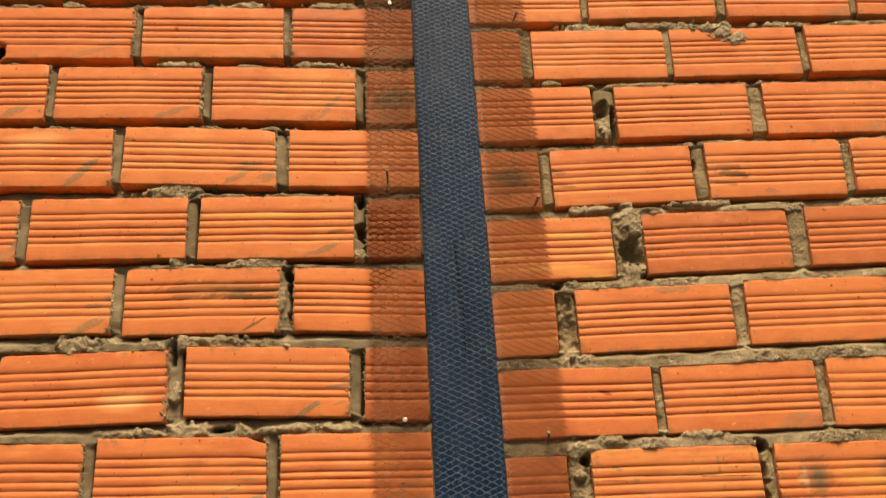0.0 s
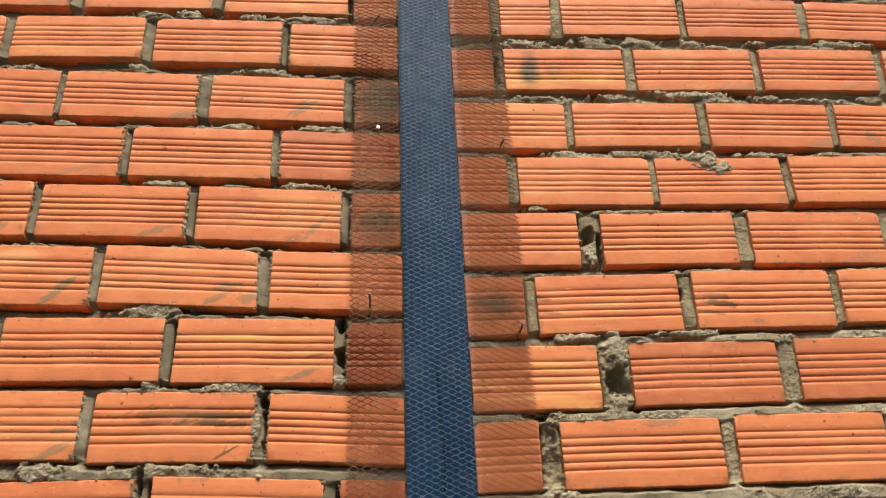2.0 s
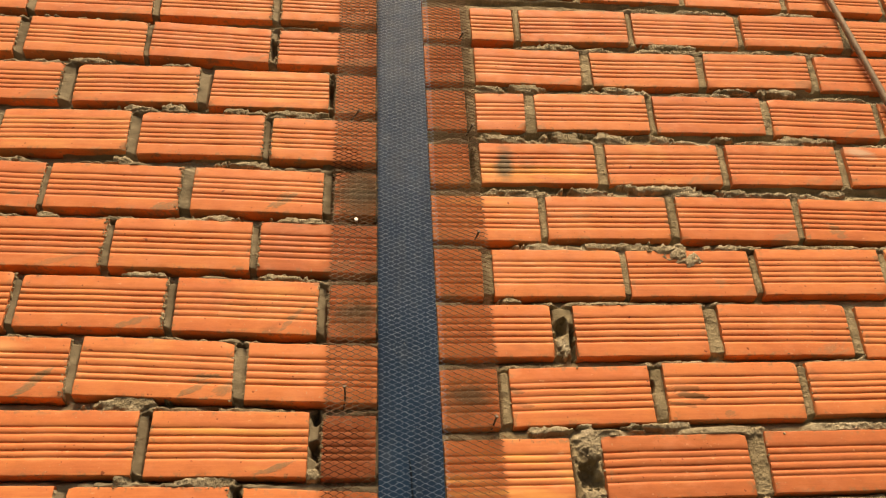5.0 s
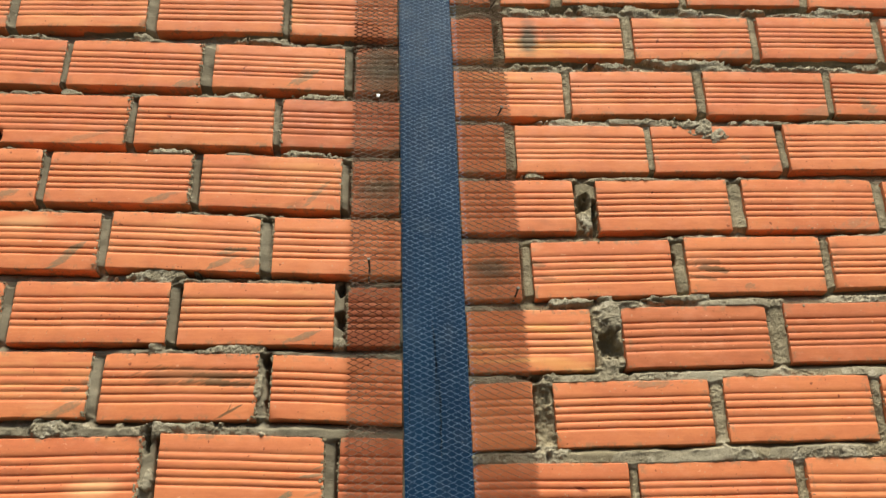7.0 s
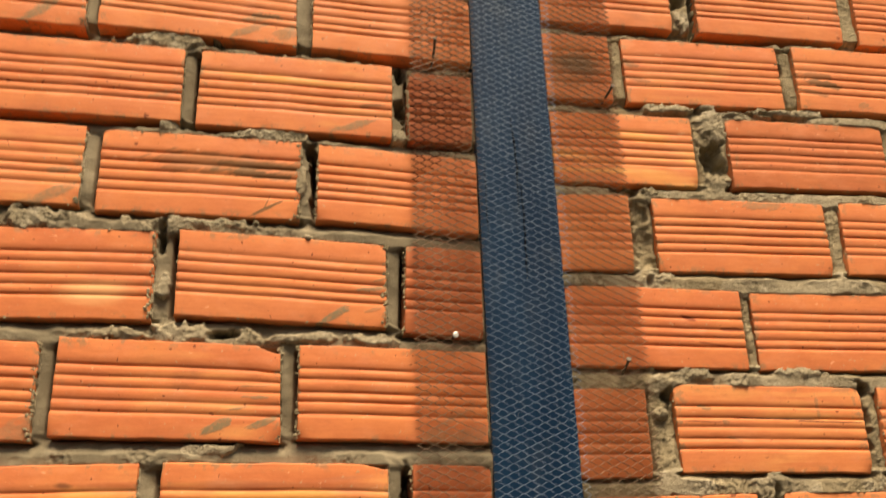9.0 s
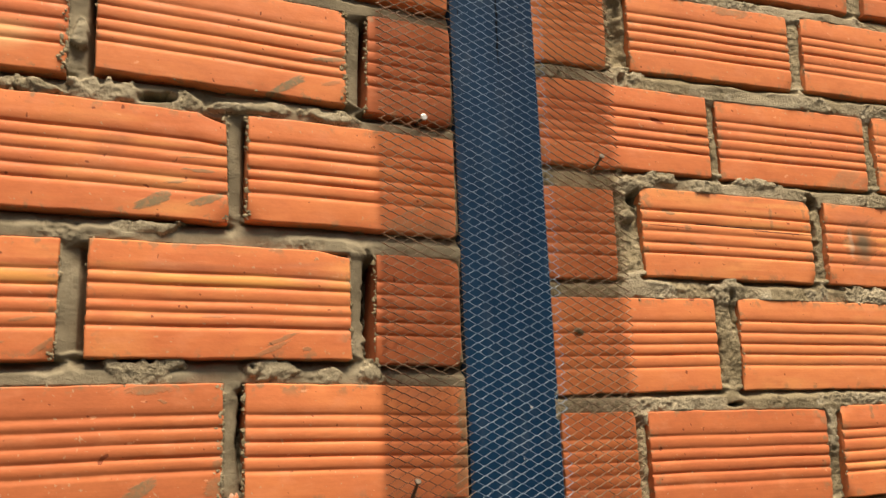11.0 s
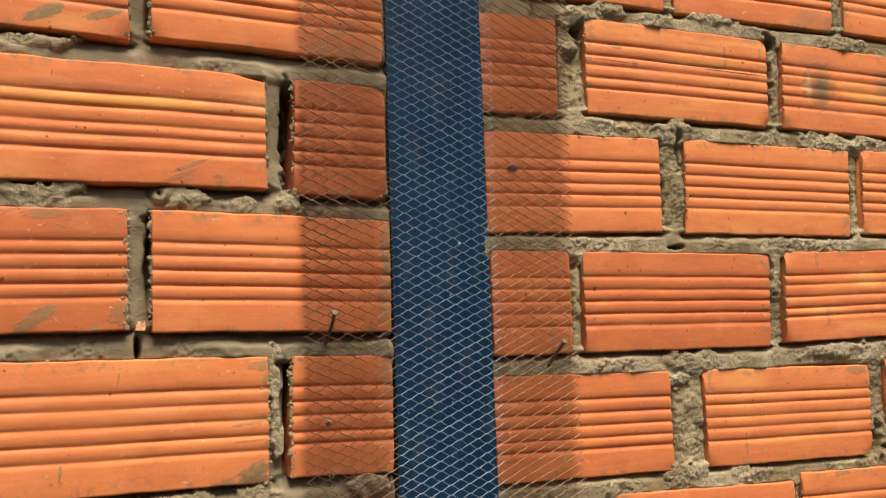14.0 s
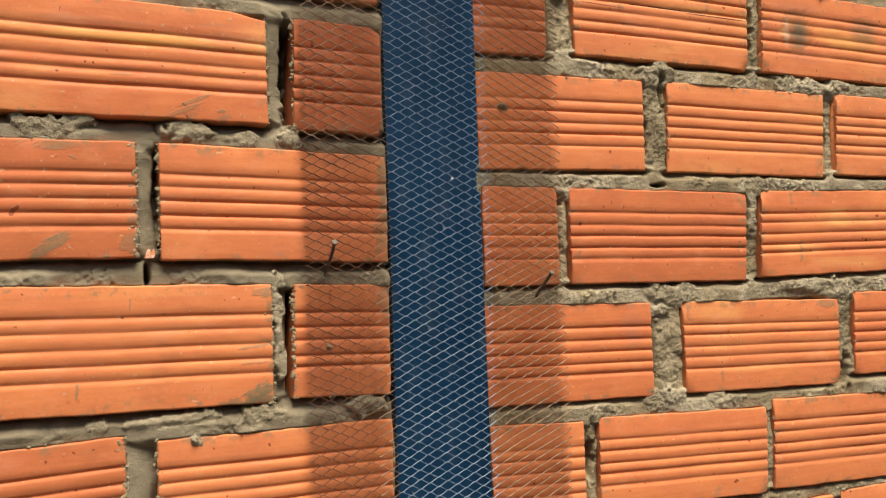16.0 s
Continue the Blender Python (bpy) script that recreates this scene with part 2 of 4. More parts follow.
def board_material():
    m, nt, bsdf = material("blue_board")
    co = nt.nodes.new("ShaderNodeTexCoord").outputs["Object"]
    col = blend(nt, ramp(nt, noise_tex(nt, mapping(nt, co, (1, 1, 0.25)), 16, 4), 0.3, 0.7), (0.0024, 0.0232, 0.061), (0.0050, 0.0350, 0.084))
    dust = ramp(nt, noise_tex(nt, mapping(nt, co, (1, 1, 0.35)), 48, 5, 0.65), 0.48, 0.8)
    col = blend(nt, calc(nt, "MULTIPLY", dust, 0.16), col, (0.16, 0.19, 0.21))
    fleck = ramp(nt, noise_tex(nt, co, 330, 1, 0.4), 0.80, 0.83)
    col = blend(nt, fleck, col, (0.6, 0.6, 0.56))
    nt.links.new(col, bsdf.inputs["Base Color"])
    nt.links.new(ramp(nt, noise_tex(nt, co, 30, 4), 0.3, 0.7, 0.48, 0.62), bsdf.inputs["Roughness"])
    bsdf.inputs["Specular IOR Level"].default_value = 0.13
    bsdf.inputs["Metallic"].default_value = 0.0
    bump(nt, noise_tex(nt, mapping(nt, co, (1, 1, 0.3)), 60, 4), 0.25, 0.001, bsdf)
    return m


def simple(name, a, b, scale, rough=0.6, metal=0.0, bump_by=0.3, depth=0.001):
    m, nt, bsdf = material(name)
    co = nt.nodes.new("ShaderNodeTexCoord").outputs["Object"]
    f = noise_tex(nt, co, scale, 4, 0.6)
    nt.links.new(blend(nt, ramp(nt, f, 0.35, 0.65), a, b), bsdf.inputs["Base Color"])
    bsdf.inputs["Roughness"].default_value = rough
    bsdf.inputs["Metallic"].default_value = metal
    bump(nt, noise_tex(nt, co, scale * 3, 3), bump_by, depth, bsdf)
    return m


CLAY = clay("fired_clay")
CLAY_FRESH = simple("freshly_broken_clay", (0.78, 0.56, 0.42), (0.66, 0.24, 0.11), 150, 0.8)
MORTAR = mortar_material("mortar", (0.222, 0.180, 0.110), (0.335, 0.278, 0.178), (0.47, 0.398, 0.268), 0.0016, 0.45, 1.3)
MORTAR_TROWELLED = mortar_material("trowelled_mortar", (0.165, 0.138, 0.092), (0.243, 0.208, 0.143), (0.33, 0.285, 0.200), 0.0008, 0.5, 0.30, 0.18)
MORTAR_PALE = mortar_material("pale_mortar", (0.29, 0.243, 0.160), (0.43, 0.368, 0.258), (0.64, 0.562, 0.425), 0.0022, 0.5, 1.5)
BOARD = board_material()
# wire over the bricks, tinted tan for the clay it reflects
LATH = simple("dull_wire", (0.34, 0.245, 0.165), (0.22, 0.148, 0.098), 60, 0.5, 0.2)
# darker copy of the wire, with the left edge's shade painted into its colour
LATH_SHADED = simple("shaded_wire", (0.12, 0.050, 0.025), (0.065, 0.027, 0.014), 60, 0.85)
# wire over the board: the board's blue reflection is put into its colour
LATH_BLUE_REFLECTION = simple("wire_with_blue_reflection", (0.50, 0.63, 0.76), (0.31, 0.43, 0.56), 70, 0.45, 0.25)
NAIL = simple("nail_steel", (0.13, 0.10, 0.07), (0.07, 0.048, 0.035), 300, 0.6, 0.3)
NAIL_HEAD = simple("bright_nail_head", (0.75, 0.74, 0.70), (0.60, 0.58, 0.54), 300, 0.35, 0.6)
CRACK = simple("dark_slit", (0.004, 0.006, 0.010), (0.003, 0.004, 0.007), 90, 0.8)
CRACK.node_tree.nodes["Principled BSDF"].inputs["Specular IOR Level"].default_value = 0.05
CABLE = simple("cable_sheath", (0.26, 0.18, 0.11), (0.17, 0.115, 0.07), 40, 0.6)
CORE = simple("rough_wall_core", (0.24, 0.20, 0.15), (0.34, 0.29, 0.22), 20, 0.95, 0, 0.6, 0.004)
EARTH = simple("dry_site_earth", (0.045, 0.038, 0.030), (0.085, 0.070, 0.052), 3, 0.95, 0, 0.7, 0.01)
BACK_WALL = simple("added_back_wall", (0.09, 0.08, 0.065), (0.15, 0.13, 0.105), 6, 0.95, 0, 0.6, 0.004)


# ---------------------------------------------------------------- geometry helpers
def part(name, bm, mat, parent=None, label=""):
    me = bpy.data.meshes.new(name)
    bm.to_mesh(me)
    bm.free()
    me.materials.append(mat)
    ob = new(name, me)
    if parent:
        ob.parent = parent
    if label:
        tagged(ob, label)
    return ob


def mesh_from(name, verts, faces, mat, smooth=None):
    me = bpy.data.meshes.new(name)
    me.from_pydata(verts, [], faces)
    me.materials.append(mat)
    if smooth is not None:
        me.shade_smooth()
        me.set_sharp_from_angle(angle=radians(smooth))
    return me


def box(bm, x0, x1, y0, y1, z0, z1):
    bmesh.ops.create_cube(bm, size=1.0, matrix=Matrix.LocRotScale(((x0 + x1) / 2, (y0 + y1) / 2, (z0 + z1) / 2), None, (x1 - x0, y1 - y0, z1 - z0)))


def tube(bm, points, radius, sides=8):
    rings = []
    for i, p in enumerate(points):
        a, b = Vector(points[max(i - 1, 0)]), Vector(points[min(i + 1, len(points) - 1)])
        q = (b - a).to_track_quat("Z", "Y")
        r = radius[i] if isinstance(radius, (list, tuple)) else radius
        rings.append([bm.verts.new(Vector(p) + q @ Vector((r * math.cos(k * math.tau / sides), r * math.sin(k * math.tau / sides), 0))) for k in range(sides)])
    for a, b in zip(rings, rings[1:]):
        for k in range(sides):
            bm.faces.new((a[k], a[(k + 1) % sides], b[(k + 1) % sides], b[k]))
    bm.faces.new(rings[0][::-1])
    bm.faces.new(rings[-1])


rng = np.random.default_rng(7)
LATTICE = rng.random((64, 64))


def field(x, z, size, seed=0):
    """Smooth value noise of 0 to 1 over the wall, with cells of that size."""
    u, v = x / size + 17.3 * seed + 100, z / size + 5.7 * seed + 100
    i, j = np.floor(u).astype(int), np.floor(v).astype(int)
    a, b = u - i, v - j
    a, b = a * a * (3 - 2 * a), b * b * (3 - 2 * b)
    g = lambda p, q: LATTICE[p % 64, q % 64]
    return (g(i, j) * (1 - a) + g(i + 1, j) * a) * (1 - b) + (g(i, j + 1) * (1 - a) + g(i + 1, j + 1) * a) * b


CELLS = rng.random((64, 64, 5))


def chunks(x, z, size, seed=0):
    """Broken facets: each cell of that size lies at its own height and slope, about -0.5 to 0.5."""
    u, v = x / size + 31.7 * seed + 200, z / size + 11.3 * seed + 200
    i, j = np.floor(u).astype(int), np.floor(v).astype(int)
    best = np.full(x.shape, 9.0)
    height = np.zeros(x.shape)
    for di in (-1, 0, 1):
        for dj in (-1, 0, 1):
            c = CELLS[(i + di) % 64, (j + dj) % 64]
            dx, dz = u - i - di - c[..., 0], v - j - dj - c[..., 1]
            d = dx * dx + dz * dz
            nearer = d < best
            best = np.where(nearer, d, best)
            height = np.where(nearer, c[..., 2] - 0.5 + (c[..., 3] - 0.5) * dx * 1.2 + (c[..., 4] - 0.5) * dz * 1.2, height)
    return height


# ---------------------------------------------------------------- the courses, as laid
LEFT, RIGHT = "left", "right"
GAP = 0.017
OUT_LEFT, OUT_RIGHT = -1.30, 1.45
laid = {LEFT: [], RIGHT: []}


def strip_edge(side, z):
    return -0.0510 + (2.9 - z) * 0.0030 if side == LEFT else 0.0425 + (2.9 - z) * 0.0048


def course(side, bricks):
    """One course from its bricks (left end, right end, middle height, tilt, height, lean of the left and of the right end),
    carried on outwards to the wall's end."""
    row = [list(b) for b in bricks]
    if side == LEFT:
        if row[-1][1] > -0.09:
            row[-1][1] = strip_edge(LEFT, row[-1][2]) - rng.uniform(0.0015, 0.004)
        while row[0][0] > OUT_LEFT + 0.06:
            x1 = row[0][0] - GAP + rng.uniform(-0.003, 0.003)
            row.insert(0, [max(x1 - 0.226, OUT_LEFT), x1, row[0][2] + rng.uniform(-0.003, 0.003), rng.uniform(-0.8, 0.4), 0.098, -0.003, -0.003])
    else:
        if row[0][0] < 0.09:
            row[0][0] = strip_edge(RIGHT, row[0][2]) + rng.uniform(0.0005, 0.002)
        while row[-1][1] < OUT_RIGHT - 0.06:
            x0 = row[-1][1] + GAP + rng.uniform(-0.003, 0.003)
            row.append([x0, min(x0 + 0.226, OUT_RIGHT), row[-1][2] + rng.uniform(-0.002, 0.005), rng.uniform(-0.3, 1.2), 0.098, 0.008, 0.010])
    laid[side] += row


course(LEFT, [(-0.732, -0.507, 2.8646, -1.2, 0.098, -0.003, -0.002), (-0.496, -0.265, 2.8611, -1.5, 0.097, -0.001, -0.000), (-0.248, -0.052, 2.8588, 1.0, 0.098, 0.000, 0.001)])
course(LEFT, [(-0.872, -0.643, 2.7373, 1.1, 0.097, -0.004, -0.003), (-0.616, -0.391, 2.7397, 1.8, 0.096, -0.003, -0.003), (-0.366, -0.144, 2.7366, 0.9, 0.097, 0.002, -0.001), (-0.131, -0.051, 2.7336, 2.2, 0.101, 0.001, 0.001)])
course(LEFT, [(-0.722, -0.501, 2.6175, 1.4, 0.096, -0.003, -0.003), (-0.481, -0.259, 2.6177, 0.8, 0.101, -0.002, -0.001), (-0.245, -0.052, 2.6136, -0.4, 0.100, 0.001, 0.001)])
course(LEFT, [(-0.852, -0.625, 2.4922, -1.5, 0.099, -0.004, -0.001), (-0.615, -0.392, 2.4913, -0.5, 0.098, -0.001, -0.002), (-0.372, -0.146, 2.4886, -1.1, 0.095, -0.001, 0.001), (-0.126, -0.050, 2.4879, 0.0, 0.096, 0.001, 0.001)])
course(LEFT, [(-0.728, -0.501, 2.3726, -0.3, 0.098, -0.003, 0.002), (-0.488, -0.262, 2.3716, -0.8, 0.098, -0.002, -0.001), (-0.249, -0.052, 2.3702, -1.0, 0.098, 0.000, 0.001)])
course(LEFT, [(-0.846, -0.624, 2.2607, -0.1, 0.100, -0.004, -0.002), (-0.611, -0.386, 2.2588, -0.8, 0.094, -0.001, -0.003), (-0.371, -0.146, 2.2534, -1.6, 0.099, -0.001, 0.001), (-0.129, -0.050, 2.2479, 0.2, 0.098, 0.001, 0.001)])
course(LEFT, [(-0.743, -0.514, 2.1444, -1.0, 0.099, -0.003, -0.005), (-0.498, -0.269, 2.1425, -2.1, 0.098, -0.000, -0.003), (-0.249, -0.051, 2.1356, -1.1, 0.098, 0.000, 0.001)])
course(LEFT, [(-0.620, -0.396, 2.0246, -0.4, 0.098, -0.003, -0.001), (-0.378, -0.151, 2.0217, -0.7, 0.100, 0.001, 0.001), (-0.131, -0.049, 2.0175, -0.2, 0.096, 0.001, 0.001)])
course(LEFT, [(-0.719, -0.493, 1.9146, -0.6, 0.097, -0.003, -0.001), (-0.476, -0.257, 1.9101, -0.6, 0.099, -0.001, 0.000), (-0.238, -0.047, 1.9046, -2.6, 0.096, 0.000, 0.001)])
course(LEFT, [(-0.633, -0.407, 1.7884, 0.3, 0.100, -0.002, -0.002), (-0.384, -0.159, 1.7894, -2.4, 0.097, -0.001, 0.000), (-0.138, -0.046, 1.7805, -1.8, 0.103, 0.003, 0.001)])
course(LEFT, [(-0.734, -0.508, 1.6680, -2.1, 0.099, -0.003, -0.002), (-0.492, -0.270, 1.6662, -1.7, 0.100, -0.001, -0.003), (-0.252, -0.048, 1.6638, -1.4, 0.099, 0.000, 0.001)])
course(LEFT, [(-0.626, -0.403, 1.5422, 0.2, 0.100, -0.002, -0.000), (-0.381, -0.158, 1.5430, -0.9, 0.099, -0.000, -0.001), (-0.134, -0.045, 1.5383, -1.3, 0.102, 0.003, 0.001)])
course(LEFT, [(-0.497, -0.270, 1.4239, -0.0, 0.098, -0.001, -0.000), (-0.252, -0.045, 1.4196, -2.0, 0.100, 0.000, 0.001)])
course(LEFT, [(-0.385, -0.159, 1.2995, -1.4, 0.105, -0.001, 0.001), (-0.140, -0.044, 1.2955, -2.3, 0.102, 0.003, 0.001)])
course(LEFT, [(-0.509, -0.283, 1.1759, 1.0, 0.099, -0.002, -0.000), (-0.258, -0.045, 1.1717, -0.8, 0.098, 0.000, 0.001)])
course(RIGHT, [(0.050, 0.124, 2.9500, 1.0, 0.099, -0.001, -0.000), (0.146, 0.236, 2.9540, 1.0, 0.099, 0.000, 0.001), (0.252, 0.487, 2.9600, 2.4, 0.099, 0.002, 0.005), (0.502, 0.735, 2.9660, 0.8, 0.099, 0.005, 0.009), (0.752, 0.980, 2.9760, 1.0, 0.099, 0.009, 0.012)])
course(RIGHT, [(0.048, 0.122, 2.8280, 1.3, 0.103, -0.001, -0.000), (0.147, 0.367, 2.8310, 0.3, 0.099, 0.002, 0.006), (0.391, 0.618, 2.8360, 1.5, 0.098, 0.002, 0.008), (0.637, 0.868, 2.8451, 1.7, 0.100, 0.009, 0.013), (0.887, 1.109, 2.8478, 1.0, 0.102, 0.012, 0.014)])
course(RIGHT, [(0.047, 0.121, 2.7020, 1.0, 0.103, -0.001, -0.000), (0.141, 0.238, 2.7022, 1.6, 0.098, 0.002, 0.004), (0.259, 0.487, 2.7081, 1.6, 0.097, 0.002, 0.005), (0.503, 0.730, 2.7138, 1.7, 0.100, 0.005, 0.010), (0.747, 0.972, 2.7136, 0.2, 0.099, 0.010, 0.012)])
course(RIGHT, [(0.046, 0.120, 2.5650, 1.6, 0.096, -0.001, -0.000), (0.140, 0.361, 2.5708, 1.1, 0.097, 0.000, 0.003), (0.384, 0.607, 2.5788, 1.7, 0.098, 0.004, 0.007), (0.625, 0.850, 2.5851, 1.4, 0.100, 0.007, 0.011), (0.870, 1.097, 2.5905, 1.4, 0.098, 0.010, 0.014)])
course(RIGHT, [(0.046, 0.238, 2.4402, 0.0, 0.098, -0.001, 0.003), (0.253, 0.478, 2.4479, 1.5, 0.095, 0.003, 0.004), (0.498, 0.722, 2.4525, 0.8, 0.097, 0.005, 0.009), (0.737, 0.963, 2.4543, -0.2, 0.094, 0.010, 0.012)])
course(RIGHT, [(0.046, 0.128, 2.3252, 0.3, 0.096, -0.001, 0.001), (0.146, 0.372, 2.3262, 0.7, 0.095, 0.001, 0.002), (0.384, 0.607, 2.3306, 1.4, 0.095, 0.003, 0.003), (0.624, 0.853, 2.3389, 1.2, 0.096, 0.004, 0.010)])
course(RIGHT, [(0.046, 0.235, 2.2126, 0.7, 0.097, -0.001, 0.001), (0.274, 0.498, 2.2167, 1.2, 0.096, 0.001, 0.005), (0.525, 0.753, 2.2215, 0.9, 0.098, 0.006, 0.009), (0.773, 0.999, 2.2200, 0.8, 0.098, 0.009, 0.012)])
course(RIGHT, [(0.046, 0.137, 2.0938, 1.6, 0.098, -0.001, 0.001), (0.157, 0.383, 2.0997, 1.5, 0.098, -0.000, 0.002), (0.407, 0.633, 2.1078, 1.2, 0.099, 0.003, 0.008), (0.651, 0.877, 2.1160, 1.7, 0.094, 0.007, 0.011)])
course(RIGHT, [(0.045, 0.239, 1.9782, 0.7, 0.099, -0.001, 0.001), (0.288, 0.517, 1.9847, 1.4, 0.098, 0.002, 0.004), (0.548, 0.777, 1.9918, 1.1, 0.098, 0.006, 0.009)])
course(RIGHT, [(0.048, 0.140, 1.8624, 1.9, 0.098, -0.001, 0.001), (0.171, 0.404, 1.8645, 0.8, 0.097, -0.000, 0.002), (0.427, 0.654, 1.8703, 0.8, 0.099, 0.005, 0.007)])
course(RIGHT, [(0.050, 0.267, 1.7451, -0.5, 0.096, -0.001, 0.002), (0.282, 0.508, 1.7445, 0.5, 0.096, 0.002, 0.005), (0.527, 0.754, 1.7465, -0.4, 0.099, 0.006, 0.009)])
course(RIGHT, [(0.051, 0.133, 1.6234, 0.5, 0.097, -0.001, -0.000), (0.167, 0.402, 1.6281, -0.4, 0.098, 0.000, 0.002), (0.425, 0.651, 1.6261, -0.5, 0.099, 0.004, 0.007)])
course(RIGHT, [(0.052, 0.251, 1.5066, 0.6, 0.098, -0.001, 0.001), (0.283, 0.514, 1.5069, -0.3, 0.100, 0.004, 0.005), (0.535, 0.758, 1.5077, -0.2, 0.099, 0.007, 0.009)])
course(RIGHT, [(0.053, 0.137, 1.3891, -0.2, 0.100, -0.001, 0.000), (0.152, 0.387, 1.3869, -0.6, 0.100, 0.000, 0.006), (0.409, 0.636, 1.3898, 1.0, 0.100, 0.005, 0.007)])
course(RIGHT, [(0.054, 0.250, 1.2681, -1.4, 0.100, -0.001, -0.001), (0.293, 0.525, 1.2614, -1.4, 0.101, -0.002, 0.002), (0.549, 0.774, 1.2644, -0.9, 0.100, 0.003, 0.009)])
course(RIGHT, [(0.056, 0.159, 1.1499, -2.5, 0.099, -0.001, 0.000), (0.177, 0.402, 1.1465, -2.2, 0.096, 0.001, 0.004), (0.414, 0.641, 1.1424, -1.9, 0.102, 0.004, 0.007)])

# the courses below and above
for side in (LEFT, RIGHT):
    low = min(b[2] for b in laid[side]) - 0.119
    high = max(b[2] for b in laid[side]) + 0.123
    heights = [low - 0.119 * k for k in range(9) if low - 0.119 * k > 0.05] + [high + 0.121 * k for k in range(4)]
    for k, z in enumerate(heights):
        cut = 0.09 if (k + (side == RIGHT)) % 2 == 0 else 0.20
        if side == LEFT:
            course(side, [(-0.05 - cut, -0.05, z, rng.uniform(-1.0, 0.3), 0.098, 0.0, 0.0)])
        else:
            course(side, [(0.05, 0.05 + cut, z, rng.uniform(-0.5, 1.0), 0.098, 0.0, 0.0)])


# ---------------------------------------------------------------- a brick
def brick_mesh(seed, length=0.226, height=0.098, slope=0.0, leans=(0.0, 0.0), pitch=0.0055, broken=None, cut=None):
    """A hollow clay brick, its face scored by five grooves; the face lies at y = 0, the body behind it. slope: rise of its
    courses along x; leans: how far the top of each end stands to the right of its foot; pitch: spacing of the columns."""
    r = np.random.default_rng(seed)
    H = height / 2
    prof = [(0.062, -H), (0.0016, -H), (0.0006, -H + 0.0004), (0.0001, -H + 0.0011), (0.0, -H + 0.0020), (-0.0002, -H + 0.012)]
    for k, fr in enumerate((0.735, 0.62, 0.50, 0.378, 0.258)):
        z = H - 2 * H * fr + r.uniform(-0.0011, 0.0011)
        g, w = r.uniform(0.50, 1.12), r.uniform(0.85, 1.45)
        prof += [(-0.0005, z - 0.0052), (-0.0004, z - 0.0024 - 0.0010 * w), (-0.0001, z - 0.0019 * w), (0.0007 * g, z - 0.0010 * w), (0.0016 * g, z - 0.0002), (0.0015 * g, z + 0.0005), (0.0008 * g, z + 0.0012), (0.0002 * g, z + 0.0020), (-0.0003, z + 0.0031)]
    prof += [(-0.0003, H - 0.017), (-0.0002, H - 0.010), (0.0, H - 0.0018), (0.0001, H - 0.0010), (0.0006, H - 0.0003), (0.0016, H), (0.062, H)]
    P = len(prof)
    half = length / 2
    inner = max(2, int((length - 0.006) / pitch))
    xs = [-half, -half + 0.0006, -half + 0.0015] + list(np.linspace(-half + 0.003, half - 0.003, inner + 1)) + [half - 0.0015, half - 0.0006, half]
    columns = len(xs) - 1
    bite = r.uniform(0.0, 1.0, 4) ** 3
    wear = np.interp(np.arange(columns + 1), np.arange(0, columns + 8, 7), r.uniform(0.55, 1.25, len(np.arange(0, columns + 8, 7))))
    nicks = [(r.uniform(-half, half), r.choice((-1, 1, 1)) * H, r.uniform(0.002, 0.005), r.uniform(0.0004, 0.0016)) for _ in range(int(r.integers(1, 5)))]
    verts = []
    for i, x in enumerate(xs):
        end = min(i, columns - i)
        worn = (0.0011, 0.0003, 0.00005, 0.0)[min(end, 3)]
        for k, (y, z) in enumerate(prof):
            f = 0.0
            if y < 0.02:
                if y > 0.0003 and 6 <= k < P - 7:
                    y *= wear[i]
                f = worn * r.uniform(0.5, 1.4) + r.uniform(-0.00006, 0.00006)
                corner = math.exp(-((abs(x) - half) / 0.006) ** 2 - ((abs(z) - H) / 0.005) ** 2)
                f += 0.0052 * corner * bite[(x > 0) * 2 + (z > 0)]
                for nx, nz, nr, nd in nicks:
                    f += nd * math.exp(-((x - nx) / nr) ** 2 - ((z - nz) / 0.0028) ** 2)
                if broken:
                    bx, bz, br = broken
                    f += 0.016 * math.exp(-(((x - bx) ** 2 + (z - bz) ** 2) / br ** 2) ** 3 * r.uniform(0.7, 1.4))
            sag = 0.0004 * math.sin(x * 14 + seed) + 0.00018 * math.sin(x * 47 + seed * 2)
            sag += 0.00028 * (abs(z) / H) ** 8 * (math.sin(x * 83 + seed * 1.7 + (z > 0) * 2) + 0.8 * math.sin(x * 191 + seed * 2.9))
            jag = (r.uniform(-0.0010, 0.0006) if end == 0 and y < 0.02 else 0.0)
            if cut:
                sag -= cut[0] * min(max((x - half + cut[1]) / cut[1], 0), 1) ** 0.7 * max(z / H, 0) ** 2
            lean = (leans[0] * (0.5 - x / length) + leans[1] * (0.5 + x / length)) * z / height
            verts.append((x + (jag if x > 0 else -jag) + lean, y + f, z + sag + slope * x))
    faces = []
    for i in range(columns):
        for k in range(P):
            a, b = i * P + k, i * P + (k + 1) % P
            faces.append((a, a + P, b + P, b))
    if broken:
        gone = {i for i, (x, y, z) in enumerate(verts) if 0.009 < y < 0.03 and math.hypot(x - bx, z - slope * x - bz) < br}
        faces = [fc for fc in faces if sum(i in gone for i in fc) < 2]
    faces.append(tuple(range(P)))
    faces.append(tuple(columns * P + k for k in reversed(range(P))))
    return mesh_from("brick", verts, [fc[::-1] for fc in faces], CLAY, smooth=42)


FAR_FULL = [brick_mesh(s, pitch=0.04) for s in range(4)]
FAR_HALF = [brick_mesh(40 + s, 0.088, pitch=0.04) for s in range(2)]


